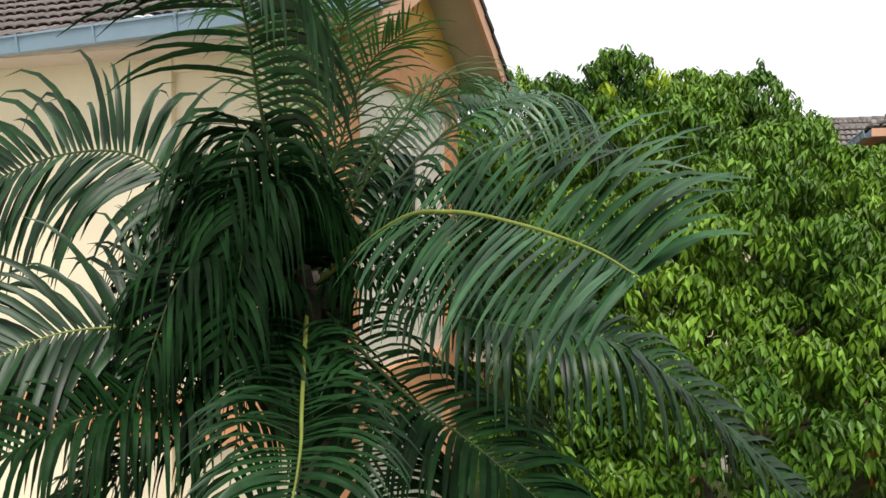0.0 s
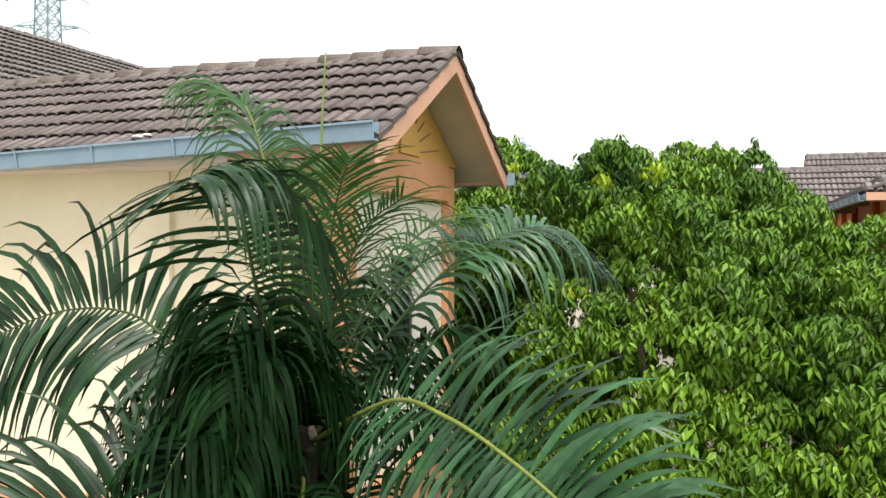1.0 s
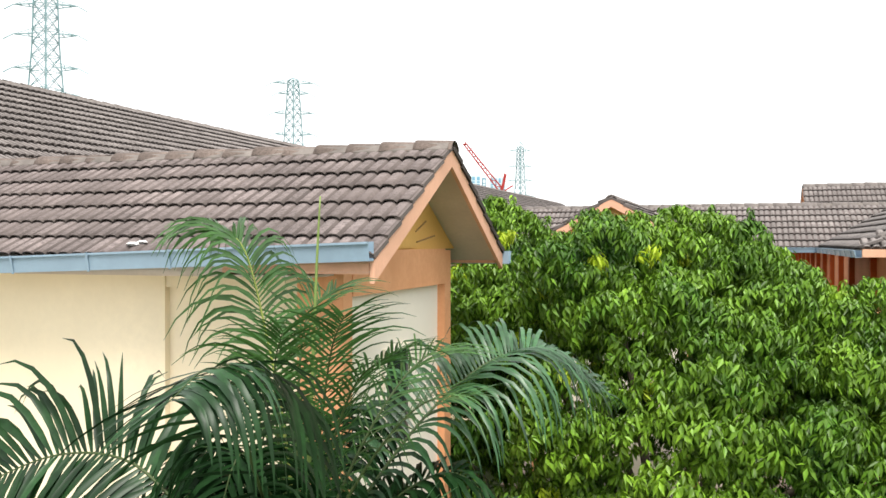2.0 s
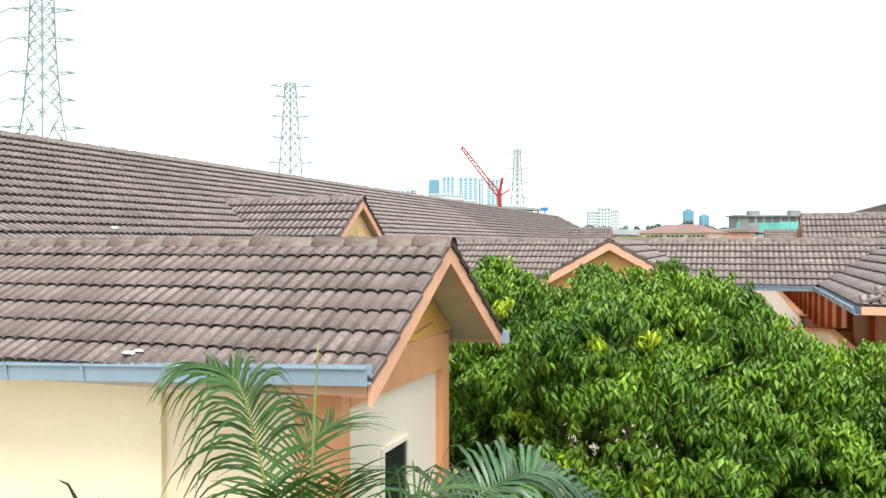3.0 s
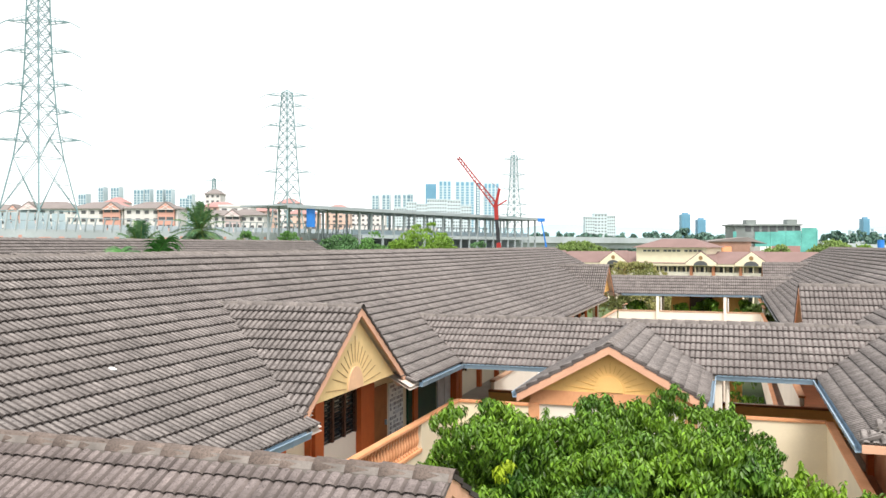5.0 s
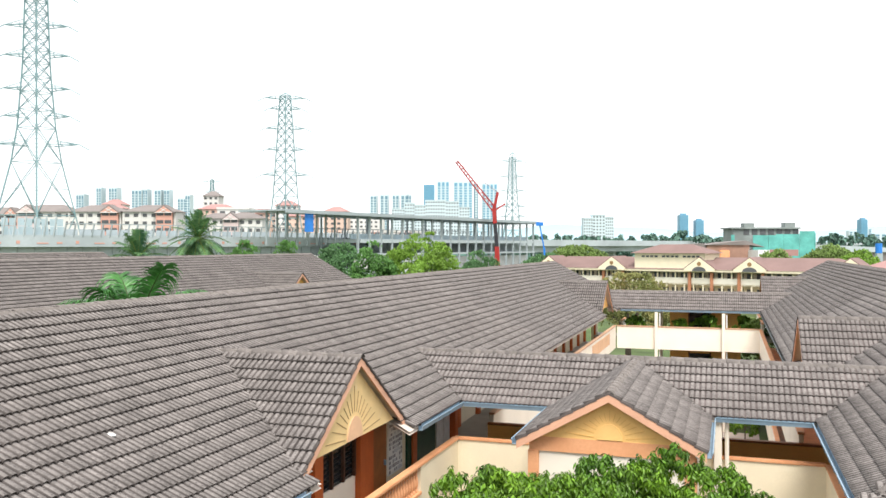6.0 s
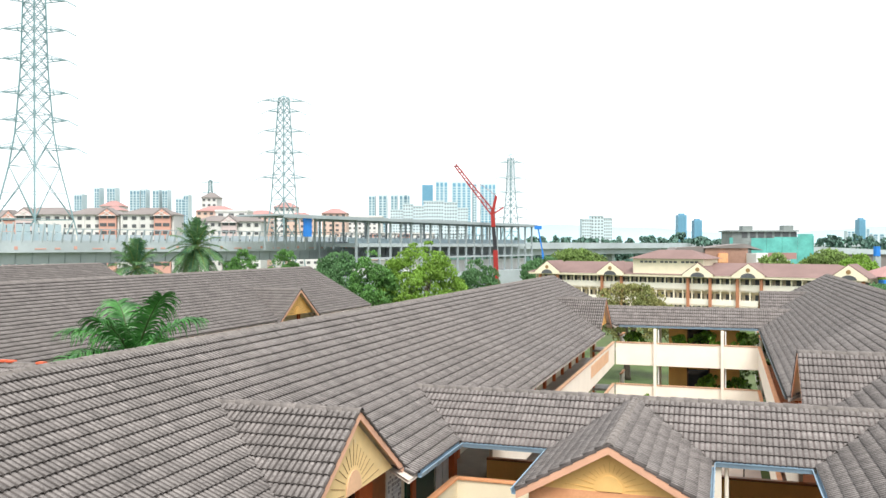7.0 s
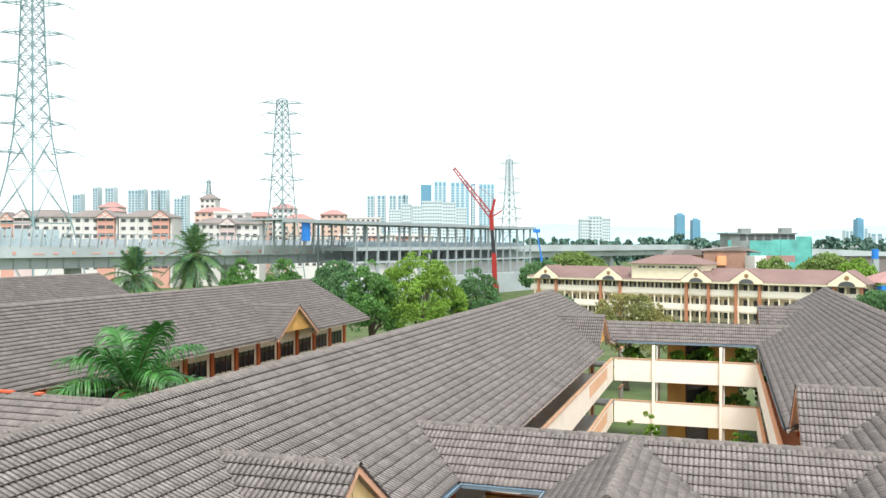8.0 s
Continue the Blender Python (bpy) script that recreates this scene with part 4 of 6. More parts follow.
# palm before the wing
HEART = (-2.95, 5.5, 6.55)
palm = thing("palm_tree", "dark green feather palm with a pale upright spear leaf", "palm tree", at=(0, 0, 0))
part("trunk", tube(bmesh.new(), curve_points([(-2.75, 5.6, 0), (-2.8, 5.6, 2.5), (-2.9, 5.55, 5), (-2.95, 5.5, 6.7)], 14), [0.24, 0.2, 0.18, 0.17, 0.16, 0.16, 0.155, 0.15, 0.15, 0.15, 0.15, 0.15, 0.15, 0.12, 0.08], 14), M_TRUNK, palm, smooth=True)
part("spear_leaf", tube(bmesh.new(), curve_points([(-2.92, 5.52, 6.7), (-2.87, 5.53, 7.9), (-2.83, 5.54, 8.9), (-2.80, 5.54, 9.42)], 12), [0.02 - 0.0012 * i for i in range(13)], 7), M_SPEAR, palm, "pale green unopened spear leaf", smooth=True)
# old leaf bases packed about the head of the trunk, near-black for inner shade
rng = random.Random(11)
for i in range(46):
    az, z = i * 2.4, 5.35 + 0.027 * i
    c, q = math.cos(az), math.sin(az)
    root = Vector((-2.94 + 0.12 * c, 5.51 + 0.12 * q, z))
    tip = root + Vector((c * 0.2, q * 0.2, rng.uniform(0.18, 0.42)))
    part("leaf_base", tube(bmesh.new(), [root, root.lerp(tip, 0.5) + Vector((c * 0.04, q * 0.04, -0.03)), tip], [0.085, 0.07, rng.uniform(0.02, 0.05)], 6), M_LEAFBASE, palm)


def quick_frond(pts, seed, **kw):
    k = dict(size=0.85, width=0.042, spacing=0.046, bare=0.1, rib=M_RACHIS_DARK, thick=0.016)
    k.update(kw)
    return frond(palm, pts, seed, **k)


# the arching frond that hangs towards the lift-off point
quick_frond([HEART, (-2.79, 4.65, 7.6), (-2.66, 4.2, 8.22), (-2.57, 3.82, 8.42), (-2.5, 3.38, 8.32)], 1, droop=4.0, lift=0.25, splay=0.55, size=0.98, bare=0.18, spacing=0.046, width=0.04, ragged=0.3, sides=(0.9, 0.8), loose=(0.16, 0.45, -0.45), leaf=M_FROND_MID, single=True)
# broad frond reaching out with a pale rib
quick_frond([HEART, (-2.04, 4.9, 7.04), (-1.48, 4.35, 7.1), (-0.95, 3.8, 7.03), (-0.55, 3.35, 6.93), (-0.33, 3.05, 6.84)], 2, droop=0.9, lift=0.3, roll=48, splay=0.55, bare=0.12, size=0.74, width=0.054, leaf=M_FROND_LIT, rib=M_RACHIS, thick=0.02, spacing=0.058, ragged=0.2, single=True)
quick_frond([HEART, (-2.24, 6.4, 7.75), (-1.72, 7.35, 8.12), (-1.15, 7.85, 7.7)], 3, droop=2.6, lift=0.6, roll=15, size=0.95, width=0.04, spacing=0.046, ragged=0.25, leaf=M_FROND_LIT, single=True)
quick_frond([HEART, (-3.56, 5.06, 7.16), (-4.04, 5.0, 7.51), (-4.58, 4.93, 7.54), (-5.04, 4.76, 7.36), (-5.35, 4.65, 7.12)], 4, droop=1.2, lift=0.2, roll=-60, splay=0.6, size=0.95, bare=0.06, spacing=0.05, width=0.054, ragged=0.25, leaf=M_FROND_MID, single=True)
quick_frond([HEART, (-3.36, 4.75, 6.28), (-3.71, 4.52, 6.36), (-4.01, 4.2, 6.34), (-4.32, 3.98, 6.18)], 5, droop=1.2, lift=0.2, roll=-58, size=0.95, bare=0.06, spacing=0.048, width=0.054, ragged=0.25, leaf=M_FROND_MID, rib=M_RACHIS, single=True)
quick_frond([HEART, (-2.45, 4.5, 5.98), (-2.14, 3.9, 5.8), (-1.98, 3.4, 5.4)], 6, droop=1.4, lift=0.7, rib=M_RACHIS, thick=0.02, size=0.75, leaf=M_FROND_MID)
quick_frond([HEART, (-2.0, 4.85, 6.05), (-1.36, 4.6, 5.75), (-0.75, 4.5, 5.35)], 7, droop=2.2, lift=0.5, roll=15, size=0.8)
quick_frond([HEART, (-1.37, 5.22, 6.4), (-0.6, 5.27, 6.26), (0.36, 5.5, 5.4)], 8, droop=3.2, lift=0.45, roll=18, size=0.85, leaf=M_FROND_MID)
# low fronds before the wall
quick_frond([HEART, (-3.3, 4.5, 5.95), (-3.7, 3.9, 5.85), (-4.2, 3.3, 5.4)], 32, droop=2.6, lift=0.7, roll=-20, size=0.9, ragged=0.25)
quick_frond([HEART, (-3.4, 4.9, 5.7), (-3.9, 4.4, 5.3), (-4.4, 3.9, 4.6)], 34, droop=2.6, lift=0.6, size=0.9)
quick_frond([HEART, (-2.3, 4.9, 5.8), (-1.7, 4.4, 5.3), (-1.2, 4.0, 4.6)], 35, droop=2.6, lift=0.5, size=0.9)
# young fine-leaved fronds about the spear
quick_frond([HEART, (-3.12, 5.6, 7.6), (-3.36, 5.68, 8.5), (-3.55, 5.7, 9.05), (-3.8, 5.68, 9.2)], 20, droop=1.9, lift=0.15, splay=0.95, size=0.92, width=0.027, bare=0.3, spacing=0.036, leaf=M_YOUNGFROND, rib=M_RACHIS)
for i, (pts, sz) in enumerate((([HEART, (-3.1, 5.75, 7.8), (-3.15, 6.0, 8.5), (-3.05, 6.3, 8.7)], 0.6), ([HEART, (-2.6, 5.9, 7.6), (-2.3, 6.3, 8.15), (-2.0, 6.6, 8.2)], 0.6), ([HEART, (-2.75, 5.4, 7.6), (-2.6, 5.3, 8.3), (-2.4, 5.1, 8.6)], 0.55), ([HEART, (-2.7, 5.45, 7.5), (-2.45, 5.4, 8.1), (-2.1, 5.3, 8.35)], 0.6), ([HEART, (-3.0, 5.3, 7.6), (-2.95, 5.15, 8.2), (-2.8, 5.0, 8.5)], 0.6), ([HEART, (-2.5, 5.6, 7.4), (-2.1, 5.7, 7.9), (-1.7, 5.75, 8.0)], 0.65))):
    quick_frond(pts, 21 + i, droop=1.0, lift=0.15, splay=1.1, size=sz, width=0.02, bare=0.2, spacing=0.055, ragged=0.4, leaf=M_YOUNGFROND)
# the rest of the crown, bowed down round the trunk, in the shaded leaf tone
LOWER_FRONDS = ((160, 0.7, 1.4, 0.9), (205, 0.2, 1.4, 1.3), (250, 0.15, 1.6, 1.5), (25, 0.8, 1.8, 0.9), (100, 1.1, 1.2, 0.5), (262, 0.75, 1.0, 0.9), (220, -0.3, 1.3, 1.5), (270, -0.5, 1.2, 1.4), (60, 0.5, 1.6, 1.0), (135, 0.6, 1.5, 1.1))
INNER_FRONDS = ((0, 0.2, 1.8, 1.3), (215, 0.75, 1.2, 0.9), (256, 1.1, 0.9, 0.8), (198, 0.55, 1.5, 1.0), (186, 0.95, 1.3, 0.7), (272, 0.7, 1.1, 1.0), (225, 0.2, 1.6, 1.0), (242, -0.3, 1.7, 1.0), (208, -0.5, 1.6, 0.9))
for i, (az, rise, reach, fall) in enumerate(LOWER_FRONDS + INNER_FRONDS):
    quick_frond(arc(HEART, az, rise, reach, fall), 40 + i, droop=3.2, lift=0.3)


LEAF_V = np.array([(0, 0, 0), (0.38, 0.5, 0.0), (0.97, 0, -0.26), (0.38, -0.5, 0.0)])
LEAF_F = np.array([(0, 2, 1), (0, 3, 2)])


def spray(rng, leaves, length, width, stem):
    """Corners of one twig's hanging leaves, about the twig's own root; the twig runs along +z."""
    out = []
    turn = rng.uniform(0, 6.28)
    for i in range(leaves):
        az = turn + i * 2.4 + rng.uniform(-0.35, 0.35)
        el = -0.45 - 0.75 * (1 - i / leaves) + rng.uniform(-0.3, 0.3)
        L = length * rng.uniform(0.75, 1.25)
        d = np.array([math.cos(az) * math.cos(el), math.sin(az) * math.cos(el), math.sin(el)])
        s = np.cross(d, [0, 0, 1.0])
        s /= np.linalg.norm(s)
        roll = rng.uniform(-0.45, 0.45)
        n = np.cross(s, d)
        s2 = s * math.cos(roll) + n * math.sin(roll)
        n2 = np.cross(s2, d)
        root = np.array([0, 0, stem * (0.3 + 0.7 * i / leaves)]) + d * 0.02
        out.append(LEAF_V[:, :1] * L * d + LEAF_V[:, 1:2] * width * s2 * rng.uniform(0.8, 1.2) + LEAF_V[:, 2:] * L * n2 + root)
    return np.concatenate(out)


def crown_mesh(name, blobs, seed, clumps, per, leaves, length, width, clump_r, inside=0.3, avoid=None, stem=0.12, gap=0.0, shoots=0):
    """Leaf sprays on many small clumps that cover the union of the big blobs. Gives the corner arrays and the clump centres."""
    rng = random.Random(seed)
    temps = [spray(rng, leaves, length, width, stem) for _ in range(12)]
    nv = leaves * 4
    faces = np.concatenate([LEAF_F + 4 * i for i in range(leaves)])
    weight = [b[3] * b[4] + b[4] * b[5] + b[3] * b[5] for b in blobs]
    centres = []
    tries = 0
    while len(centres) < clumps and tries < clumps * 30:
        tries += 1
        b = rng.choices(blobs, weight)[0]
        d = Vector((rng.gauss(0, 1), rng.gauss(0, 1), rng.gauss(0, 1))).normalized()
        if d.z < -0.55:
            continue
        k = rng.uniform(0.62, 0.8) if rng.random() < inside else rng.uniform(0.88, 1.03)
        p = Vector((b[0] + d.x * b[3] * k, b[1] + d.y * b[4] * k, b[2] + d.z * b[5] * k))
        if p.z < 0.6 or (avoid and avoid(p)):
            continue
        if any(((p.x - o[0]) / o[3]) ** 2 + ((p.y - o[1]) / o[4]) ** 2 + ((p.z - o[2]) / o[5]) ** 2 < 0.5 for o in blobs if o is not b):
            continue
        if gap and any((p - c[0]).length_squared < gap * gap for c in centres):
            continue
        centres.append((p, d))
    V_all = []
    for p, d in centres:
        r = clump_r * rng.uniform(0.65, 1.3)
        for _ in range(per):
            e = Vector((rng.gauss(0, 1), rng.gauss(0, 1), rng.gauss(0, 1) + 0.45)).normalized()
            e = (e + d * 0.7).normalized()
            q = p + Vector((e.x, e.y, e.z * 0.85)) * r * rng.uniform(0.7, 1.05)
            if avoid and avoid(q):
                continue
            up = (e * 0.55 + Vector((0, 0, 1.0))).normalized()
            m = np.array(up.to_track_quat("Z", "Y").to_matrix() @ Matrix.Rotation(rng.uniform(0, 6.28), 3, "Z"))
            V_all.append(rng.choice(temps) @ m.T * rng.uniform(0.8, 1.2) + np.array(q))
    # upright leading shoots on the top, which break the outline
    tops = [p for p, d in centres if d.z > 0.25]
    for p in rng.sample(tops, min(shoots, len(tops))):
        lean = Vector((rng.uniform(-0.16, 0.16), rng.uniform(-0.16, 0.16), 1.0))
        reach = clump_r * rng.uniform(0.7, 1.25)
        for k in range(5):
            q = p + lean * reach * (0.45 + 0.15 * k)
            V_all.append(rng.choice(temps) * rng.uniform(0.8, 1.05) + np.array(q))
    V = np.concatenate(V_all)
    F = (faces[None] + (np.arange(len(V_all)) * nv)[:, None, None]).reshape(-1, 3)
    return V, F, [c[0] for c in centres]


def limbs(parent, foot, fork, centres, seed, r0, twigs=16):
    rng = random.Random(seed)
    foot, fork = Vector(foot), Vector(fork)
    mid = foot.lerp(fork, 0.5) + Vector((rng.uniform(-0.1, 0.1), rng.uniform(-0.1, 0.1), 0))
    part("trunk", tube(bmesh.new(), curve_points([foot, mid, fork], 8), [r0 * (1.35 - 0.5 * i / 8) for i in range(9)], 10), M_BARK, parent, smooth=True)
    for c in rng.sample(centres, min(twigs, len(centres))):
        m = fork.lerp(c, 0.5) + Vector((0, 0, (c - fork).length * 0.12))
        part("limb", tube(bmesh.new(), curve_points([fork, m, c], 7), [r0 * 0.5 * (1 - 0.85 * i / 7) for i in range(8)], 6), M_BARK, parent, smooth=True)


def tree(label, blobs, foot, fork, seed, clumps, per, leaves, length, width, clump_r, leaf, r0, avoid=None, stem=0.12, twigs=16, group="", gap=0.0, shoots=0):
    t = thing("tree", label, "tree", group)
    V, F, centres = crown_mesh("crown", blobs, seed, clumps, per, leaves, length, width, clump_r, avoid=avoid, stem=stem, gap=gap, shoots=shoots)
    tagged(part("crown", from_arrays("crown", V, F), leaf, t), kind="stuff")
    limbs(t, foot, fork, centres, seed, r0, twigs)
    return t


def near_wing_box(p):
    return (p.x < -2.75 and p.y < 11.6) or (p.y > 21.2) or (p.y > 17.4 and p.x > 2.2) or p.x < -8.0 or (p.y < 7.6 and p.x < 0.6)


CROWN_TOP = [(-1.0, 14.6, 6.4, 2.8, 3.1, 2.75), (-1.0, 17.9, 6.4, 2.2, 2.1, 2.9), (-4.5, 16.9, 6.9, 1.3, 2.1, 2.1), (-4.25, 14.6, 8.2, 0.9, 1.0, 1.5), (-4.9, 15.4, 6.6, 1.2, 1.4, 1.9), (0.8, 12.6, 5.2, 2.5, 2.7, 2.9), (-0.3, 10.9, 4.5, 2.5, 2.1, 3.0), (-2.2, 16.9, 6.2, 2.8, 2.8, 3.1), (2.0, 14.2, 4.6, 2.0, 2.4, 2.7), (2.2, 10.6, 3.5, 2.3, 2.2, 2.6)]
CROWN_LOW = [(0.25, 13.9, 7.6, 0.75, 1.2, 1.6), (2.6, 15.7, 6.3, 1.0, 1.0, 2.0), (-2.2, 12.8, 6.5, 1.3, 1.1, 1.9), (-0.9, 13.2, 5.6, 1.9, 1.9, 2.4), (-1.5, 11.75, 6.25, 1.6, 1.3, 2.9), (0.0, 15.5, 6.0, 2.0, 2.4, 2.2), (-3.3, 13.4, 5.6, 2.2, 2.4, 2.9), (-0.4, 15.6, 7.2, 1.4, 1.5, 1.9), (-2.1, 15.8, 7.2, 1.5, 1.4, 1.9), (0.4, 9.4, 3.4, 2.4, 1.8, 2.6), (-1.6, 10.4, 3.6, 1.6, 1.6, 2.4), (2.3, 12.2, 4.0, 1.7, 1.7, 2.4)]
BIG = CROWN_TOP + CROWN_LOW
big_tree = tree("broad dense green fruit tree with hanging leaves in the court", BIG, (-1.0, 14.5, 0), (-1.0, 14.3, 3.2), 5, 1010, 45, 10, 0.13, 0.047, 0.43, M_LEAF, 0.2, avoid=near_wing_box, twigs=10, gap=0.35, shoots=170)
M_LIMELEAF = mat("lime_leaf", (0.15, 0.29, 0.022), 0.45, var=0.3, scale=1.2, fine=9, bump=0.0, rand=0.35, trans=0.3, hue2=(0.24, 0.38, 0.03))
tree("small yellow-green tree beside the court block", [(1.4, 17.0, 6.6, 0.75, 0.8, 1.55), (1.75, 16.6, 6.1, 0.8, 0.8, 1.5)], (1.6, 16.8, 0), (1.6, 16.8, 4.5), 17, 50, 30, 8, 0.15, 0.058, 0.42, M_LIMELEAF, 0.08, twigs=5, gap=0.3, shoots=14)
# yellow-green new shoots
V, F, _ = crown_mesh("shoots", BIG, 9, 30, 7, 8, 0.12, 0.04, 0.16, inside=0.0, avoid=near_wing_box)
tagged(part("new_growth", from_arrays("new_growth", V, F), M_YOUNG, big_tree, "yellow-green new shoots"), kind="stuff")
V, F, _ = crown_mesh("shoots", [(-1.27, 10.90, 8.91, 0.1, 0.1, 0.14), (-1.08, 11.10, 8.82, 0.1, 0.1, 0.14), (-0.84, 12.30, 8.38, 0.1, 0.1, 0.14), (-1.70, 11.20, 8.64, 0.1, 0.1, 0.14), (-2.47, 12.00, 8.34, 0.1, 0.1, 0.14), (-3.36, 13.10, 9.03, 0.1, 0.1, 0.14)], 10, 12, 6, 7, 0.13, 0.042, 0.12, inside=0.0)
tagged(part("new_growth", from_arrays("new_growth", V, F), M_YOUNG, big_tree, "yellow-green new shoots"), kind="stuff")
COURT = [(-2.0, 76.5, 5.5, 2.2, 1.8, 3.2), (1.8, 75.5, 5.0, 1.8, 1.6, 3.0)]
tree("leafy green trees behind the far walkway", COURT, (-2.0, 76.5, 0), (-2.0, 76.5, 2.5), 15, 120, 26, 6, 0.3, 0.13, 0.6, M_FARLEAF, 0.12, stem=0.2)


def potted_bush(label, x, y, z, w, h, seed, pots=True):
    """A leafy bush in a clay pot, standing on a gallery floor."""
    t = thing("potted_plant", label, "potted plant", "gallery plants")
    if pots:
        part("pot", tube(bmesh.new(), [Vector((x, y, z)), Vector((x, y, z + 0.42))], [0.22, 0.3], 14), M_RUST, t, smooth=False)
    part("stem", tube(bmesh.new(), [Vector((x, y, z + 0.3)), Vector((x, y, z + h * 0.6))], [0.05, 0.03], 6), M_BARK, t)
    V, F, _ = crown_mesh("foliage", [(x, y, z + h * 0.62, w * 0.45, w * 0.4, h * 0.36)], seed, 24, 12, 5, 0.22, 0.09, 0.26, stem=0.1)
    tagged(part("foliage", from_arrays("foliage", V, F), M_LEAF, t), kind="stuff")


for i, (x, y, z, w, h) in enumerate(((-1.6, 68.6, 6.4, 2.4, 2.0), (-3.6, 68.7, 6.4, 1.2, 1.7), (1.0, 68.8, 6.4, 1.6, 2.0), (-7.0, 68.7, 6.4, 1.8, 1.9), (-1.3, 68.4, 3.2, 1.6, 2.0), (0.8, 68.4, 3.2, 1.6, 2.0))):
    potted_bush("lush green bush in a clay pot on the gallery", x, y, z, w, h, 200 + i)
for i, (x, y, w, h) in enumerate(((0.6, 41.0, 2.0, 3.0), (-5.6, 62.0, 2.4, 4.6), (1.0, 58.0, 2.0, 4.5), (-6.8, 46.0, 1.8, 3.6))):
    potted_bush("lush green bush planted in the inner court", x, y, 0, w, h, 220 + i, pots=False)


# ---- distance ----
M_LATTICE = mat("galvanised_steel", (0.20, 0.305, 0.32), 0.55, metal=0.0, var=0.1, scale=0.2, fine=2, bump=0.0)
M_CONCRETE = mat("viaduct_concrete", (0.45, 0.50, 0.515), 0.85, var=0.12, scale=0.12, fine=1.5, bump=0.1, stain=0.35)
M_STEELGREY = mat("grey_steel_frame", (0.34, 0.385, 0.40), 0.6, var=0.12, scale=0.15, fine=2, bump=0.0)
M_APT = mat("off_white_render", (0.67, 0.655, 0.63), 0.8, var=0.07, scale=0.1, fine=1.2, bump=0.0, stain=0.2)
M_SALMON = mat("salmon_render", (0.60, 0.33, 0.265), 0.8, var=0.08, scale=0.1, fine=1.2, bump=0.0)
M_PINKISH = mat("pinkish_white_render", (0.62, 0.50, 0.49), 0.8, var=0.07, scale=0.1, fine=1.2, bump=0.0)
M_TAN = mat("orange_tan_render", (0.62, 0.46, 0.38), 0.8, var=0.08, scale=0.1, fine=1.2, bump=0.0)
M_REDROOF = mat("red_roof", (0.36, 0.205, 0.19), 0.8, var=0.12, scale=0.15, fine=2, bump=0.0)
M_BROWNROOF = mat("brown_roof", (0.205, 0.18, 0.17), 0.85, var=0.12, scale=0.15, fine=2, bump=0.0)
M_MAROON = mat("maroon_tile_roof", (0.215, 0.14, 0.127), 0.85, var=0.15, scale=0.2, fine=3, bump=0.2, stain=0.3)
M_DARKGLASS = mat("grey_window", (0.10, 0.105, 0.11), 0.3, var=0.2, scale=0.3, fine=2, bump=0.0)
# tower colours paled and blued to carry the distance haze
M_TOWER = mat("hazy_pale_tower", (0.56, 0.65, 0.68), 0.7, var=0.05, scale=0.02, fine=0.3, bump=0.0)
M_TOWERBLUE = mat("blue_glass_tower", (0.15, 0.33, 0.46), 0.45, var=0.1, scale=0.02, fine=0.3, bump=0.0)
M_TOWERGREY = mat("hazy_blue_grey_strip", (0.15, 0.26, 0.33), 0.6, var=0.08, scale=0.02, fine=0.3, bump=0.0)
M_BRICKRED = mat("brick_orange_paint", (0.46, 0.20, 0.11), 0.8, var=0.12, scale=0.4, fine=3, bump=0.0)
M_SITE = mat("raw_site_concrete", (0.26, 0.29, 0.28), 0.9, var=0.2, scale=0.2, fine=2, bump=0.1, stain=0.4)
M_NET = mat("teal_scaffold_net", (0.13, 0.43, 0.385), 0.8, var=0.3, scale=0.25, fine=3, bump=0.2)
M_BRICK = mat("brown_brick", (0.34, 0.20, 0.15), 0.9, var=0.2, scale=0.3, fine=3, bump=0.0)
M_RED = mat("red_crane_paint", (0.33, 0.028, 0.024), 0.45, var=0.1, scale=0.5, fine=4, bump=0.0)
M_BLACK = mat("black_steel", (0.03, 0.03, 0.035), 0.5, var=0.1, scale=0.5, fine=4, bump=0.0)
M_BLUE = mat("bright_blue_sheet", (0.03, 0.20, 0.62), 0.5, var=0.15, scale=0.4, fine=3, bump=0.1)
M_BLUEBAR = mat("pale_blue_barrier", (0.42, 0.52, 0.56), 0.5, var=0.08, scale=0.2, fine=2, bump=0.0)
# woods lightened towards blue-green: haze mixed into the colour
M_HILL = mat("hazy_far_woods", (0.13, 0.23, 0.20), 0.9, var=0.3, scale=0.02, fine=0.4, bump=0.0)
HEAD = 18.3


def far(r, f):
    """Metres to the right and ahead of the lift-off point, as x and y."""
    c, s = math.cos(radians(HEAD)), math.sin(radians(HEAD))
    return r * c - f * s, r * s + f * c


def far_thing(name, label, category, r, f, turn=0.0, group=""):
    return thing(name, label, category, group, at=(*far(r, f), 0), rz=HEAD + turn)


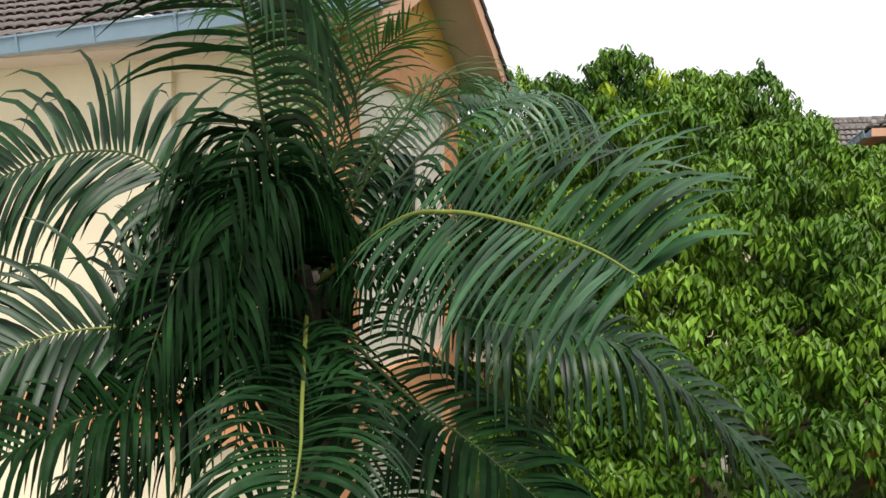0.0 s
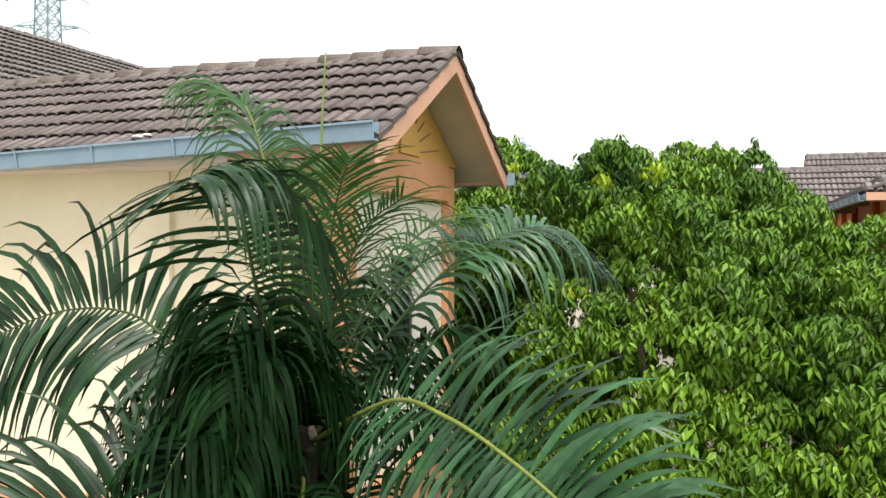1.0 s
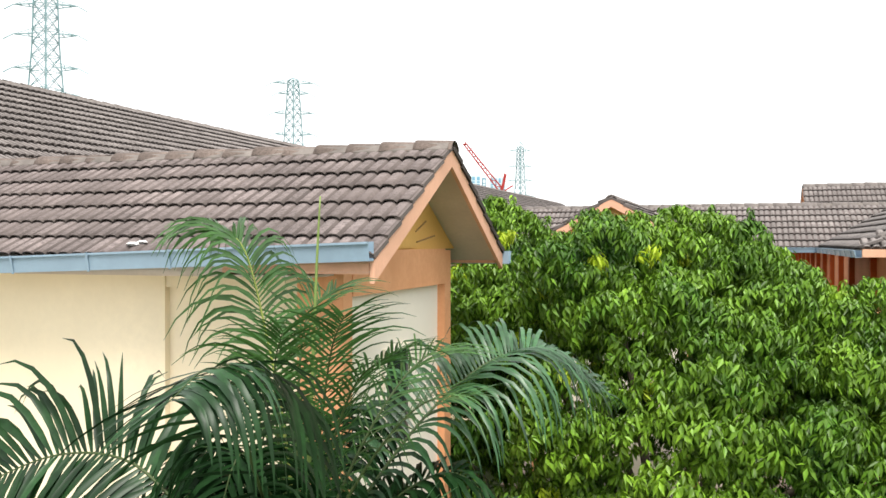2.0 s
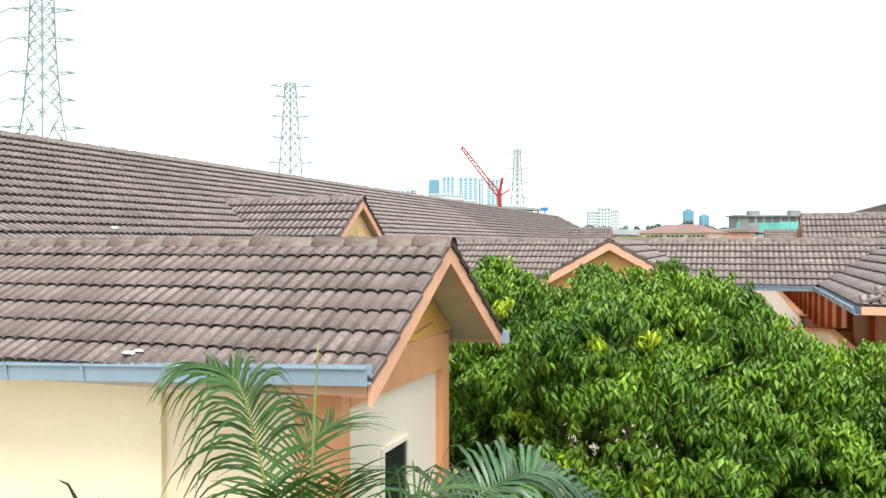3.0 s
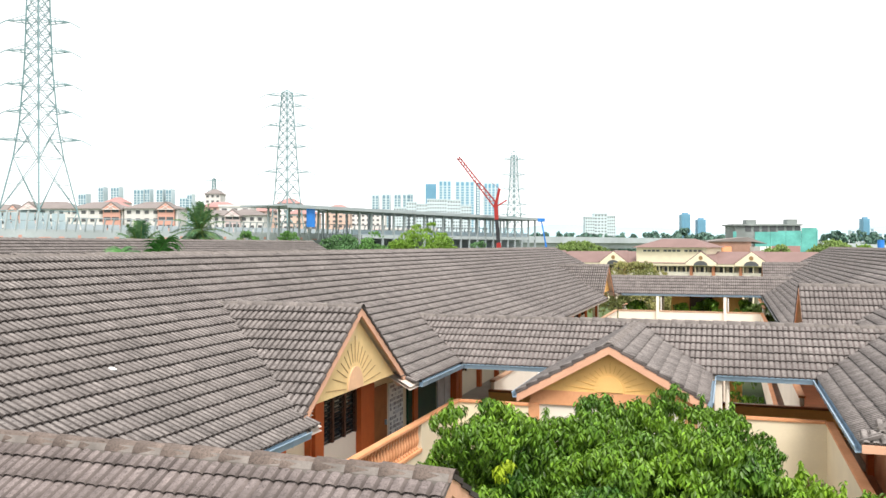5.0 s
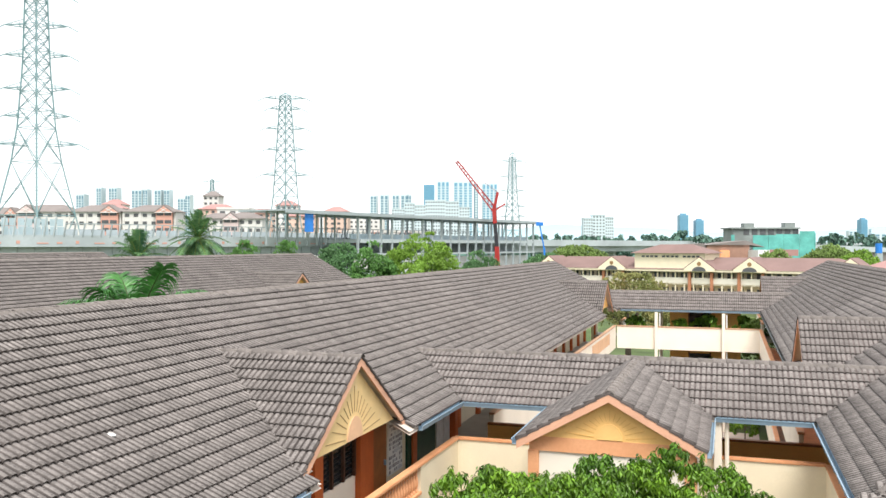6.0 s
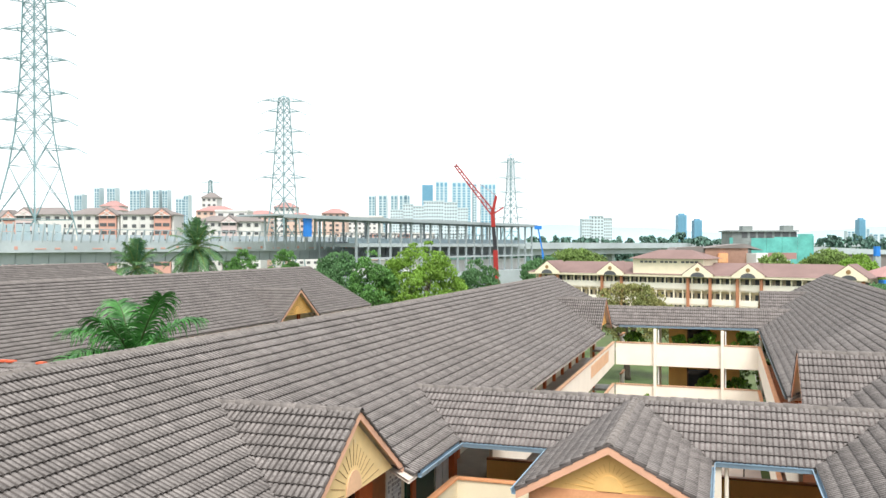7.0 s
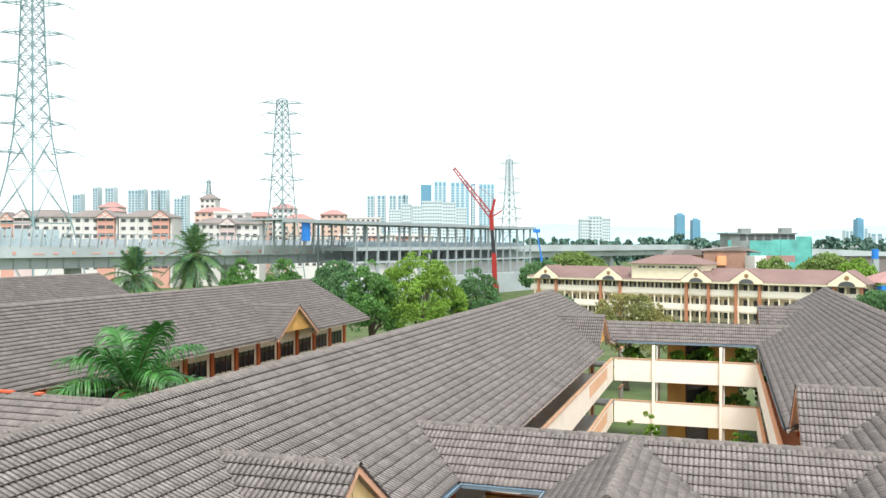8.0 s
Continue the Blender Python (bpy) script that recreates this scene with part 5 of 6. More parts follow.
def pylon(label, r, f, top, half, arms, arm_half, thick, turn=12, arm_turn=8, rise=5.0):
    """A lattice mast: (height, half width) rows from foot to top, and the heights of its arms."""
    t = far_thing("power_pylon", label, "pylon", r, f, turn, "power pylons")

    def width(z):
        for (z0, w0), (z1, w1) in zip(half, half[1:]):
            if z0 <= z <= z1:
                return w0 + (w1 - w0) * (z - z0) / (z1 - z0)
        return half[-1][1]

    levels = [0.0]
    while levels[-1] < top - 1:
        levels.append(min(top, levels[-1] + max(3.0, (1.5 if width(levels[-1]) < 3.6 else 2.1) * width(levels[-1]))))
    corner = lambda z, i: Vector(((1, 1, -1, -1)[i] * width(z), (1, -1, -1, 1)[i] * width(z), z))
    for i in range(4):
        part("leg", tube(bmesh.new(), [corner(z, i) for z in levels], [thick * 0.56] * len(levels), 4), M_LATTICE, t)
        bm = bmesh.new()
        j = (i + 1) % 4
        for z0, z1 in zip(levels, levels[1:]):
            bar(bm, corner(z0, i), corner(z1, j), thick * 0.4)
            bar(bm, corner(z0, j), corner(z1, i), thick * 0.4)
            bar(bm, corner(z1, i), corner(z1, j), thick * 0.4)
            if z1 - z0 > 8:
                m = (corner(z0, i) + corner(z1, j) + corner(z0, j) + corner(z1, i)) / 4
                for a in (i, j):
                    bar(bm, corner((z0 + z1) / 2, a), m, thick * 0.24)
                    bar(bm, corner((z0 * 3 + z1) / 4, a), (corner(z0, a) + m) / 2, thick * 0.2)
                    bar(bm, corner((z0 + z1 * 3) / 4, a), (corner(z1, a) + m) / 2, thick * 0.2)
        tagged(part("bracing", bm, M_LATTICE, t), kind="stuff")
    peak = bmesh.new()
    for i in range(4):
        bar(peak, corner(top, i), (0, 0, top + rise), thick * 0.8)
    part("peak", peak, M_LATTICE, t)
    for z, reach in zip(arms, arm_half):
        w = width(z)
        face = Matrix.Rotation(radians(arm_turn - turn), 4, "Z")
        for s in (-1, 1):
            bm = bmesh.new()
            tip = Vector((s * reach, 0, z + 0.3))
            for yy in (-w, w):
                bar(bm, (s * w, yy, z), tip, thick * 0.55)
                bar(bm, (s * w, yy, z + 1.5), tip, thick * 0.38)
            for k in (0.35, 0.7):
                p = Vector((s * (w + (reach - w) * k), 0, z + 0.2))
                bar(bm, p + Vector((0, -w * (1 - k), 0)), p + Vector((0, w * (1 - k), 0)), thick * 0.4)
                bar(bm, p, p + Vector((0, 0, 1.5 * (1 - k))), thick * 0.4)
            arm = part("crossarm", bm, M_LATTICE, t)
            arm.matrix_local = face
            part("insulator", bar(bmesh.new(), tip, tip + Vector((s * 2.6, 0, -1.4)), thick * 0.6), M_LATTICE, arm)
    return t


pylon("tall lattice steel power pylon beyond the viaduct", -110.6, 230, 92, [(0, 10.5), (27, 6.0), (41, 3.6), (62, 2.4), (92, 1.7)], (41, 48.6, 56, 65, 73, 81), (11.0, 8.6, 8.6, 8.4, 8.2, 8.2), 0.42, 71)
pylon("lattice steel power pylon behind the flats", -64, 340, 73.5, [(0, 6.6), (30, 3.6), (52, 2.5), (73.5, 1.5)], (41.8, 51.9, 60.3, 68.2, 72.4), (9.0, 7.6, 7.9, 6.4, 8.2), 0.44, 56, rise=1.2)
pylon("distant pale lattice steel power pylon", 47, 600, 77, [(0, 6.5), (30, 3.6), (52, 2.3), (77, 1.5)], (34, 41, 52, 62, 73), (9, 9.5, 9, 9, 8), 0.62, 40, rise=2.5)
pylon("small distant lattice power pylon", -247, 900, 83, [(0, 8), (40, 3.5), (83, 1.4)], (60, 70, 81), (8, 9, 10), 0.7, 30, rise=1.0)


def hip_roof(t, w, d, z0, rise, over, material, name="roof", x0=0.0, y0=0.0):
    bm = bmesh.new()
    a, b = w / 2 + over, d + over
    e = min(a * 0.75, (d / 2 + over))
    v = [bm.verts.new(p) for p in ((x0 - a, y0 - over, z0), (x0 + a, y0 - over, z0), (x0 + a, y0 + b, z0), (x0 - a, y0 + b, z0), (x0 - a + e, y0 + d / 2, z0 + rise), (x0 + a - e, y0 + d / 2, z0 + rise))]
    for q in ((0, 1, 5, 4), (1, 2, 5), (2, 3, 4, 5), (3, 0, 4), (3, 2, 1, 0)):
        bm.faces.new([v[i] for i in q])
    return part(name, bm, material, t)


def flats(label, r, f, w, top, body, storeys, cols, roof=None, rise=3.0, bays=(), turn=0.0, d=12.0, low=2, group="blocks of flats", name="apartment_block"):
    """A block of flats with its windows, and bays in another paint."""
    t = far_thing(name, label, "building", r, f, turn, group)
    part("wall", boxes((-w / 2, w / 2, 0, d, 0, top)), body, t)
    if roof:
        hip_roof(t, w, d, top, rise, 0.8, roof)
    else:
        part("roof_parapet", boxes((-w / 2 - 0.3, w / 2 + 0.3, -0.3, d + 0.3, top, top + 0.9)), body, t)
    h = top / storeys
    bw = w / cols
    one = mesh_of(boxes((-bw * 0.24, bw * 0.24, -0.12, 0.05, 0, h * 0.42)), "window")
    one.materials.append(M_DARKGLASS)
    for s in range(low, storeys):
        for c in range(cols):
            ob = part("window", one, None, t)
            ob.location = (-w / 2 + bw * (c + 0.5), 0, h * (s + 0.34))
    if roof:
        for c in range(0, cols + 1, 2):
            x = min(max(-w / 2 + bw * c, -w / 2 + 0.3), w / 2 - 0.3)
            part("pilaster", boxes((x - 0.28, x + 0.28, -0.35, 0.02, 0, top - 0.05)), body, t)
    for bx, bwid, mt in bays:
        b = part("balcony_bay", boxes((bx - bwid / 2, bx + bwid / 2, -1.4, -0.4, 0, top - h * 0.05)), mt, t)
        for s in range(low, storeys):
            for q in (-1, 1):
                part("balcony_opening", boxes((bx + bwid * (0.24 * q - 0.2), bx + bwid * (0.24 * q + 0.2), -1.5, -1.3, h * s + h * 0.5, h * s + h * 0.92)), M_DARKGLASS, b)
        if roof:
            gb = bmesh.new()
            prism(gb, [(bx - bwid * 0.66, -1.9, top - 0.5), (bx + bwid * 0.66, -1.9, top - 0.5), (bx, -1.9, top + rise * 0.95)], (0, d * 0.5, 0))
            g = part("gable_roof", gb, roof, t)
            part("gable_board", prism(bmesh.new(), [(bx - bwid * 0.55, -2.0, top - 0.5), (bx + bwid * 0.55, -2.0, top - 0.5), (bx, -2.0, top + rise * 0.72)], (0, 0.08, 0)), mt, g)
            cross = bmesh.new()
            for q in (-1, 1):
                bar(cross, (bx + q * bwid * 0.3, -2.1, top - 0.5), (bx - q * bwid * 0.16, -2.1, top + rise * 0.42), 0.24)
            bar(cross, (bx - bwid * 0.5, -2.1, top - 0.35), (bx + bwid * 0.5, -2.1, top - 0.35), 0.26)
            part("gable_bracing", cross, M_APT, g)
    return t


flats("off-white flats with brown hip roof and salmon balcony bay", -132, 320, 20, 26.6, M_APT, 9, 6, M_BROWNROOF, 2.8, ((6.0, 6.4, M_SALMON),))
flats("off-white flats with brown hip roof and salmon balcony bay", -111.5, 320, 20, 26.6, M_APT, 9, 6, M_BROWNROOF, 2.8, ((6.0, 6.2, M_SALMON),))
flats("pinkish white flats with a brown hip roof", -153, 325, 21, 26.8, M_APT, 9, 6, M_BROWNROOF, 3.0, ((-6.5, 7.0, M_PINKISH),))
flats("off-white flats with brown hip roof at the edge of the estate", -174, 330, 19, 26.0, M_APT, 9, 6, M_BROWNROOF, 3.0, ((6.0, 5.0, M_SALMON),))
flats("white flats with a brown hip roof", -91, 335, 14, 24.5, M_APT, 8, 5, M_BROWNROOF, 2.4)
flats("white flats with brown roof and pink bay", -76.5, 320, 15, 24.0, M_APT, 8, 5, M_BROWNROOF, 2.6, ((-4.0, 5.6, M_PINKISH),))
flats("plain white rendered block of flats", -95, 380, 14, 30, M_APT, 10, 3, None)
flats("orange flats with a red roof", -124, 460, 20, 33.5, M_TAN, 11, 6, M_REDROOF, 3.0)
flats("orange flats with a red roof", -104, 480, 18, 32.0, M_TAN, 11, 5, M_REDROOF, 3.0)
flats("cream tower with a brown roof", -138, 500, 9, 43, M_APT, 14, 3, M_BROWNROOF, 3.2)
flats("white flats with a red roof", -196, 500, 12, 38, M_APT, 12, 3, M_REDROOF, 3.4)
flats("pale flats with a red roof", -180, 460, 10, 34, M_APT, 12, 3, M_REDROOF, 2.4)
flats("orange flats with red roof", -119, 450, 12, 29, M_TAN, 10, 4, M_REDROOF, 2.4)
flats("white flats with a red hip roof", -103, 430, 16, 28, M_APT, 10, 5, M_REDROOF, 3.2)
flats("cream flats with a red roof", -88, 470, 12, 36, M_APT, 12, 4, M_REDROOF, 3.0)
flats("orange flats with a red roof", -75, 440, 16, 29, M_TAN, 10, 4, M_REDROOF, 3.2)
flats("cream and salmon flats with red roof", -62, 480, 14, 33, M_TAN, 12, 4, M_REDROOF, 3.0)
flats("long white flats with flat roof", -50, 520, 24, 32, M_APT, 12, 8, None)
flats("white flats behind the steel frame", -38, 420, 26, 20.5, M_APT, 8, 8, None, bays=((3.0, 6.0, M_SALMON),))
flats("white flats with salmon bay behind the steel frame", -18, 430, 26, 20.5, M_APT, 8, 8, None, bays=((-2.0, 6.0, M_SALMON),))
flats("white flats behind the steel frame", -62, 400, 20, 19.0, M_APT, 7, 6, None)


def tower(label, r, f, w, top, body, strip, strips, d=22.0, cap=0.0):
    """A far tower with upright bands of glass and a stepped top."""
    t = far_thing("tower_block", label, "tower block", r, f, 0, "skyline towers")
    part("shaft", boxes((-w / 2, w / 2, 0, d, 0, top)), body, t)
    if cap:
        part("roof_plant", boxes((-w * 0.3, w * 0.3, d * 0.2, d * 0.7, top, top + cap)), body, t)
    for i in range(strips):
        x = -w / 2 + w * (i + 0.5) / strips
        s = part("window_strip", boxes((x - w / strips * 0.3, x + w / strips * 0.3, -0.8, 0.3, 4, top - 3)), strip, t)
        bands = boxes(*((x - w / strips * 0.31, x + w / strips * 0.31, -1.0, -0.7, 8 + k * 4.5, 9.3 + k * 4.5) for k in range(int((top - 12) // 4.5))))
        tagged(part("banding", bands, body, s), kind="stuff")
    return t


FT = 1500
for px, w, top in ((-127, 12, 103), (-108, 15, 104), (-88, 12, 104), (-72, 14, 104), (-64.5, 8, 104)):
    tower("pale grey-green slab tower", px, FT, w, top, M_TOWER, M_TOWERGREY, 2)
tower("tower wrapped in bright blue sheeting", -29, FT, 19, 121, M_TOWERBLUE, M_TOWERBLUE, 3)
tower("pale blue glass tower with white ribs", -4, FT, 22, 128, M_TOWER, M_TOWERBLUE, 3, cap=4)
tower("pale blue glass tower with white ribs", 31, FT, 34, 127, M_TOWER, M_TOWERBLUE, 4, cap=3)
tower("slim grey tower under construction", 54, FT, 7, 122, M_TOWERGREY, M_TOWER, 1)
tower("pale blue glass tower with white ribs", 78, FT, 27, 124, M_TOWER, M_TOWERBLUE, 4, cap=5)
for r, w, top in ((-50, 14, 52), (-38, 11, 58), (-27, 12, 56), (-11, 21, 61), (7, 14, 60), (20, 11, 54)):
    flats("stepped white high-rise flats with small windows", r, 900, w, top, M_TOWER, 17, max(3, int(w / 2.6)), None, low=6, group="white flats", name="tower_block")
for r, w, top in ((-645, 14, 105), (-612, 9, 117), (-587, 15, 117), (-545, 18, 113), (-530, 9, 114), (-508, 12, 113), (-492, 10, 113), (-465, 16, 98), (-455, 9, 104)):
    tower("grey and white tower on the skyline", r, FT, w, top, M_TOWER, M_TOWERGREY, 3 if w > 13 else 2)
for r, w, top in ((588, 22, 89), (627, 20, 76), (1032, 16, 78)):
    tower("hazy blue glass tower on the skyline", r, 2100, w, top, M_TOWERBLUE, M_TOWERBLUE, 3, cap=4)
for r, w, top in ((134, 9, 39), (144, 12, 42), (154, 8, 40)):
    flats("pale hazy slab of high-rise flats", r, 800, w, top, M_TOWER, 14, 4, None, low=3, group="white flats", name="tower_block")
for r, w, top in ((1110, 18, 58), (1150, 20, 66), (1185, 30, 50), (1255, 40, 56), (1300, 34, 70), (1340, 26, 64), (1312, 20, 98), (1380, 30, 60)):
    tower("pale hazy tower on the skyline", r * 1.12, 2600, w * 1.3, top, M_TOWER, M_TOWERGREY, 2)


# viaduct, in its own frame: x along it, y across
vx, vy = far(-89.5, 172)
viaduct = thing("viaduct", "long concrete viaduct with parapets and slanting barrier posts", "viaduct", at=(vx, vy, 0), rz=HEAD + math.degrees(math.atan2(1, 0.8)))
part("deck", boxes((-160, 900, -1, 11, 13.9, 14.6)), M_CONCRETE, viaduct)
part("girder", prism(bmesh.new(), [(-160, 0.3, 13.9), (-160, 9.7, 13.9), (-160, 9.4, 11.2), (-160, 0.6, 11.2)], (1060, 0, 0)), M_CONCRETE, viaduct)
part("parapet", boxes((-160, 900, -1.25, -0.95, 13.6, 16.1)), M_CONCRETE, viaduct)
part("parapet", boxes((-160, 900, 10.9, 11.2, 14.6, 16.1)), M_CONCRETE, viaduct)
for i in range(34):
    x = -40 + i * 4.2
    part("edge_mark", boxes((x, x + (1.2, 0.7, 2.4)[i % 3], -1.32, -1.24, 14.25, (14.6, 14.9, 14.5)[i * 7 % 3])), M_SALMON, viaduct, "faded red edge mark")
for i in range(60):
    x = -60 + i * 3.5
    part("girder_joint", boxes((x - 0.09, x + 0.09, 0.24, 0.6, 11.3, 13.9)), M_STEELGREY, viaduct)
for i in range(24):
    x = -150 + i * 42
    part("pier", prism(bmesh.new(), [(x - 1.2, 3.4, 0), (x + 1.2, 3.4, 0), (x + 1.2, 3.4, 11.4), (x - 1.2, 3.4, 11.4)], (0, 3.2, 0)), M_CONCRETE, viaduct)
for i in range(112):
    x = -70 + i * 2.1
    p = part("barrier_post", bar(bmesh.new(), (x, -1.1, 15.6), (x + 0.25, -1.6 if i > 55 else -1.9, 18.6 if i > 38 else 19.8), 0.22, 0.3), M_STEELGREY if i > 38 else M_CONCRETE, viaduct)
part("top_rail", boxes((12, 164, -1.85, -1.7, 18.5, 18.7)), M_STEELGREY, viaduct)
for i in range(25):
    x = -70 + i * 3.3
    part("barrier_panel", boxes((x + 0.2, x + 1.5, -0.5, -0.4, 16.0, 17.7), (x + 1.75, x + 3.1, -0.5, -0.4, 16.0, 17.7), (x + 0.2, x + 1.5, -0.3, -0.2, 17.95, 19.5), (x + 1.75, x + 3.1, -0.3, -0.2, 17.95, 19.5), (x + 0.1, x + 3.2, -0.4, -0.3, 17.7, 17.85)), M_BLUEBAR, viaduct, "pale blue barrier panel in a grid of bars")
for i in range(46):
    x = 5 + i * 3.3
    part("barrier_panel", boxes((x + 0.2, x + 3.1, 10.6, 10.7, 16.0, 17.6)), M_STEELGREY, viaduct, "grey barrier panel")

# steel station frame on the near side of it
sx, sy = far(-38.7, 205)
station = thing("steel_frame", "unfinished grey steel station frame beside the viaduct", "steel frame", at=(sx, sy, 0), rz=HEAD + math.degrees(math.atan2(106, 70.5)))
part("roof_sheet", boxes((-2, 128, -1.5, 14, 22.2, 22.6)), M_STEELGREY, station)
part("floor_slab", boxes((28, 128, -0.5, 13, 14.6, 15.6)), M_CONCRETE, station)
part("floor_slab", boxes((28, 128, -0.5, 13, 11.2, 11.7)), M_CONCRETE, station)
part("low_wall", boxes((28, 128, 3.0, 3.4, 15.6, 17.0)), M_BLUEBAR, station)
part("low_wall", boxes((62, 128, 3.0, 3.4, 6.6, 10.4)), M_APT, station)
part("white_wall", boxes((30, 62, 0.5, 1.0, 6.6, 11.0)), M_APT, station)
for i in range(21):
    x = 27 + i * 5.0
    part("column", boxes((x - 0.26, x + 0.26, -0.6, -0.08, 6.6, 22.2)), M_STEELGREY, station)
    part("rafter", boxes((x - 0.2, x + 0.2, -2.2, 14, 21.6, 22.2)), M_STEELGREY, station)
    if i % 2 == 0:
        part("column", boxes((x - 0.24, x + 0.24, 12.4, 12.88, 6.6, 22.2)), M_STEELGREY, station)
part("eaves_beam", boxes((-2, 128, -2.3, -2.0, 21.7, 22.5)), M_STEELGREY, station)
part("podium", boxes((24, 130, -2.0, 14.5, 0, 6.6)), M_CONCRETE, station)
for i in range(8):
    x = 0 + i * 3.6
    part("column", boxes((x - 0.2, x + 0.2, 6, 6.4, 14, 22.2)), M_STEELGREY, station)
part("tarpaulin", boxes((5.2, 8.2, -1.7, -1.5, 17.2, 21.9), bevel=0.04), M_BLUE, station, "bright blue hanging sheet")

# red telescopic crane and a blue boom lift
crane = far_thing("mobile_crane", "red mobile crane with black mast section and lattice jib", "crane", 15.9, 275)
part("carrier", boxes((-2.2, 2.2, -1.4, 1.4, 0.5, 3.2), bevel=0.15), M_RED, crane)
part("boom_base", bar(bmesh.new(), (1.0, 0, 2.5), (0.6, 0, 13.5), 1.5), M_RED, crane)
part("boom_middle", bar(bmesh.new(), (0.6, 0, 13.5), (0.0, 0, 21.0), 1.15), M_BLACK, crane)
part("boom_head", bar(bmesh.new(), (0.0, 0, 21.0), (-0.3, 0, 26.0), 1.3), M_RED, crane)
bm = bmesh.new()
ja, jb = Vector((-0.3, 0, 25.5)), Vector((-12.4, 0, 41.0))
for dx, dy in ((-0.5, -0.5), (-0.5, 0.5), (0.5, -0.5), (0.5, 0.5)):
    bar(bm, ja + Vector((dx, dy, dx)), jb + Vector((dx * 0.5, dy * 0.5, dx * 0.5)), 0.36)
for i in range(16):
    p, q = ja.lerp(jb, i / 16), ja.lerp(jb, (i + 1) / 16)
    s = 1 if i % 2 else -1
    bar(bm, p + Vector((0.45 * s, -0.5, 0.45 * s)), q - Vector((0.45 * s, 0.5, 0.45 * s)), 0.2)
    bar(bm, p + Vector((0.45 * s, 0.5, 0.45 * s)), q - Vector((0.45 * s, -0.5, 0.45 * s)), 0.2)
part("lattice_jib", bm, M_RED, crane)
part("strut", bar(bmesh.new(), (-0.3, 0, 25.5), (0.9, 0, 31.0), 0.9), M_RED, crane)
part("back_strut", bar(bmesh.new(), (-0.3, 0, 25.0), (3.3, 0, 27.3), 0.5), M_RED, crane)
part("pendant", bar(bmesh.new(), (0.9, 0, 31.0), (-12.4, 0, 41.0), 0.1), M_RED, crane)
lift = far_thing("boom_lift", "blue boom lift below the viaduct", "boom lift", 31.5, 265)
part("base", boxes((-1.0, 1.6, -1, 1, 0, 2.0), bevel=0.1), M_BLUE, lift)
part("boom", bar(bmesh.new(), (0.3, 0, 1.5), (-0.9, 0, 13.0), 0.6), M_BLUE, lift)
part("jib", bar(bmesh.new(), (-0.9, 0, 13.0), (-2.2, 0, 20.0), 0.4), M_BLUE, lift)
part("basket", boxes((-3.4, -1.2, -0.6, 0.6, 20.0, 21.1), bevel=0.05), M_BLUE, lift)

# cream school across the field; x along its front, y away from it
ox, oy = far(21.3, 205)
school = thing("school_building", "cream three-storey school with maroon roofs and orange pillars", "building", at=(ox, oy, 0), rz=HEAD - 38.0)
SL = 73.0
part("body", boxes((0, SL, 2.4, 12, 0, 8.6)), M_CREAM, school)
for f in (2.6, 5.8):
    part("parapet", boxes((0, SL, 0, 0.2, f - 0.3, f + 1.2)), M_PALE, school)
    part("gallery_floor", boxes((0, SL, 0, 2.4, f - 0.25, f)), M_CREAM, school)
part("eaves_band", boxes((-0.6, SL + 0.6, -0.9, 0.0, 8.3, 8.75)), M_CREAM, school)
bm = bmesh.new()
v = [bm.verts.new(p) for p in ((-1, -1, 8.75), (SL + 1, -1, 8.75), (SL + 1, 13, 8.75), (-1, 13, 8.75), (6, 6, 11.3), (SL - 6, 6, 11.3))]
for q in ((0, 1, 5, 4), (1, 2, 5), (2, 3, 4, 5), (3, 0, 4), (3, 2, 1, 0)):
    bm.faces.new([v[i] for i in q])
part("roof", bm, M_MAROON, school)
part("hall", boxes((26.3, 42.2, -0.4, 8, 8.75, 12.2)), M_CREAM, school, "raised cream hall block")
hip_roof(school, 15.9, 8.4, 12.2, 1.9, 0.8, M_MAROON, "hall_roof", 34.25, -0.4)
for i in range(12):
    part("hall_vent", boxes((28.0 + i * 1.0 + (i // 4) * 0.7, 28.7 + i * 1.0 + (i // 4) * 0.7, -0.5, -0.38, 11.3, 11.7)), M_DARKGLASS, school)
for i in range(36):
    x = 1.0 + i * 2.03
    part("gallery_post", boxes((x - 0.14, x + 0.14, 0.02, 0.3, 0, 8.4)), M_CREAM, school)
    for f in (0.0, 2.6, 5.8):
        part("window", boxes((x + 0.35, x + 1.6, 2.25, 2.42, f + 0.9, f + 2.2)), M_DARKGLASS, school)
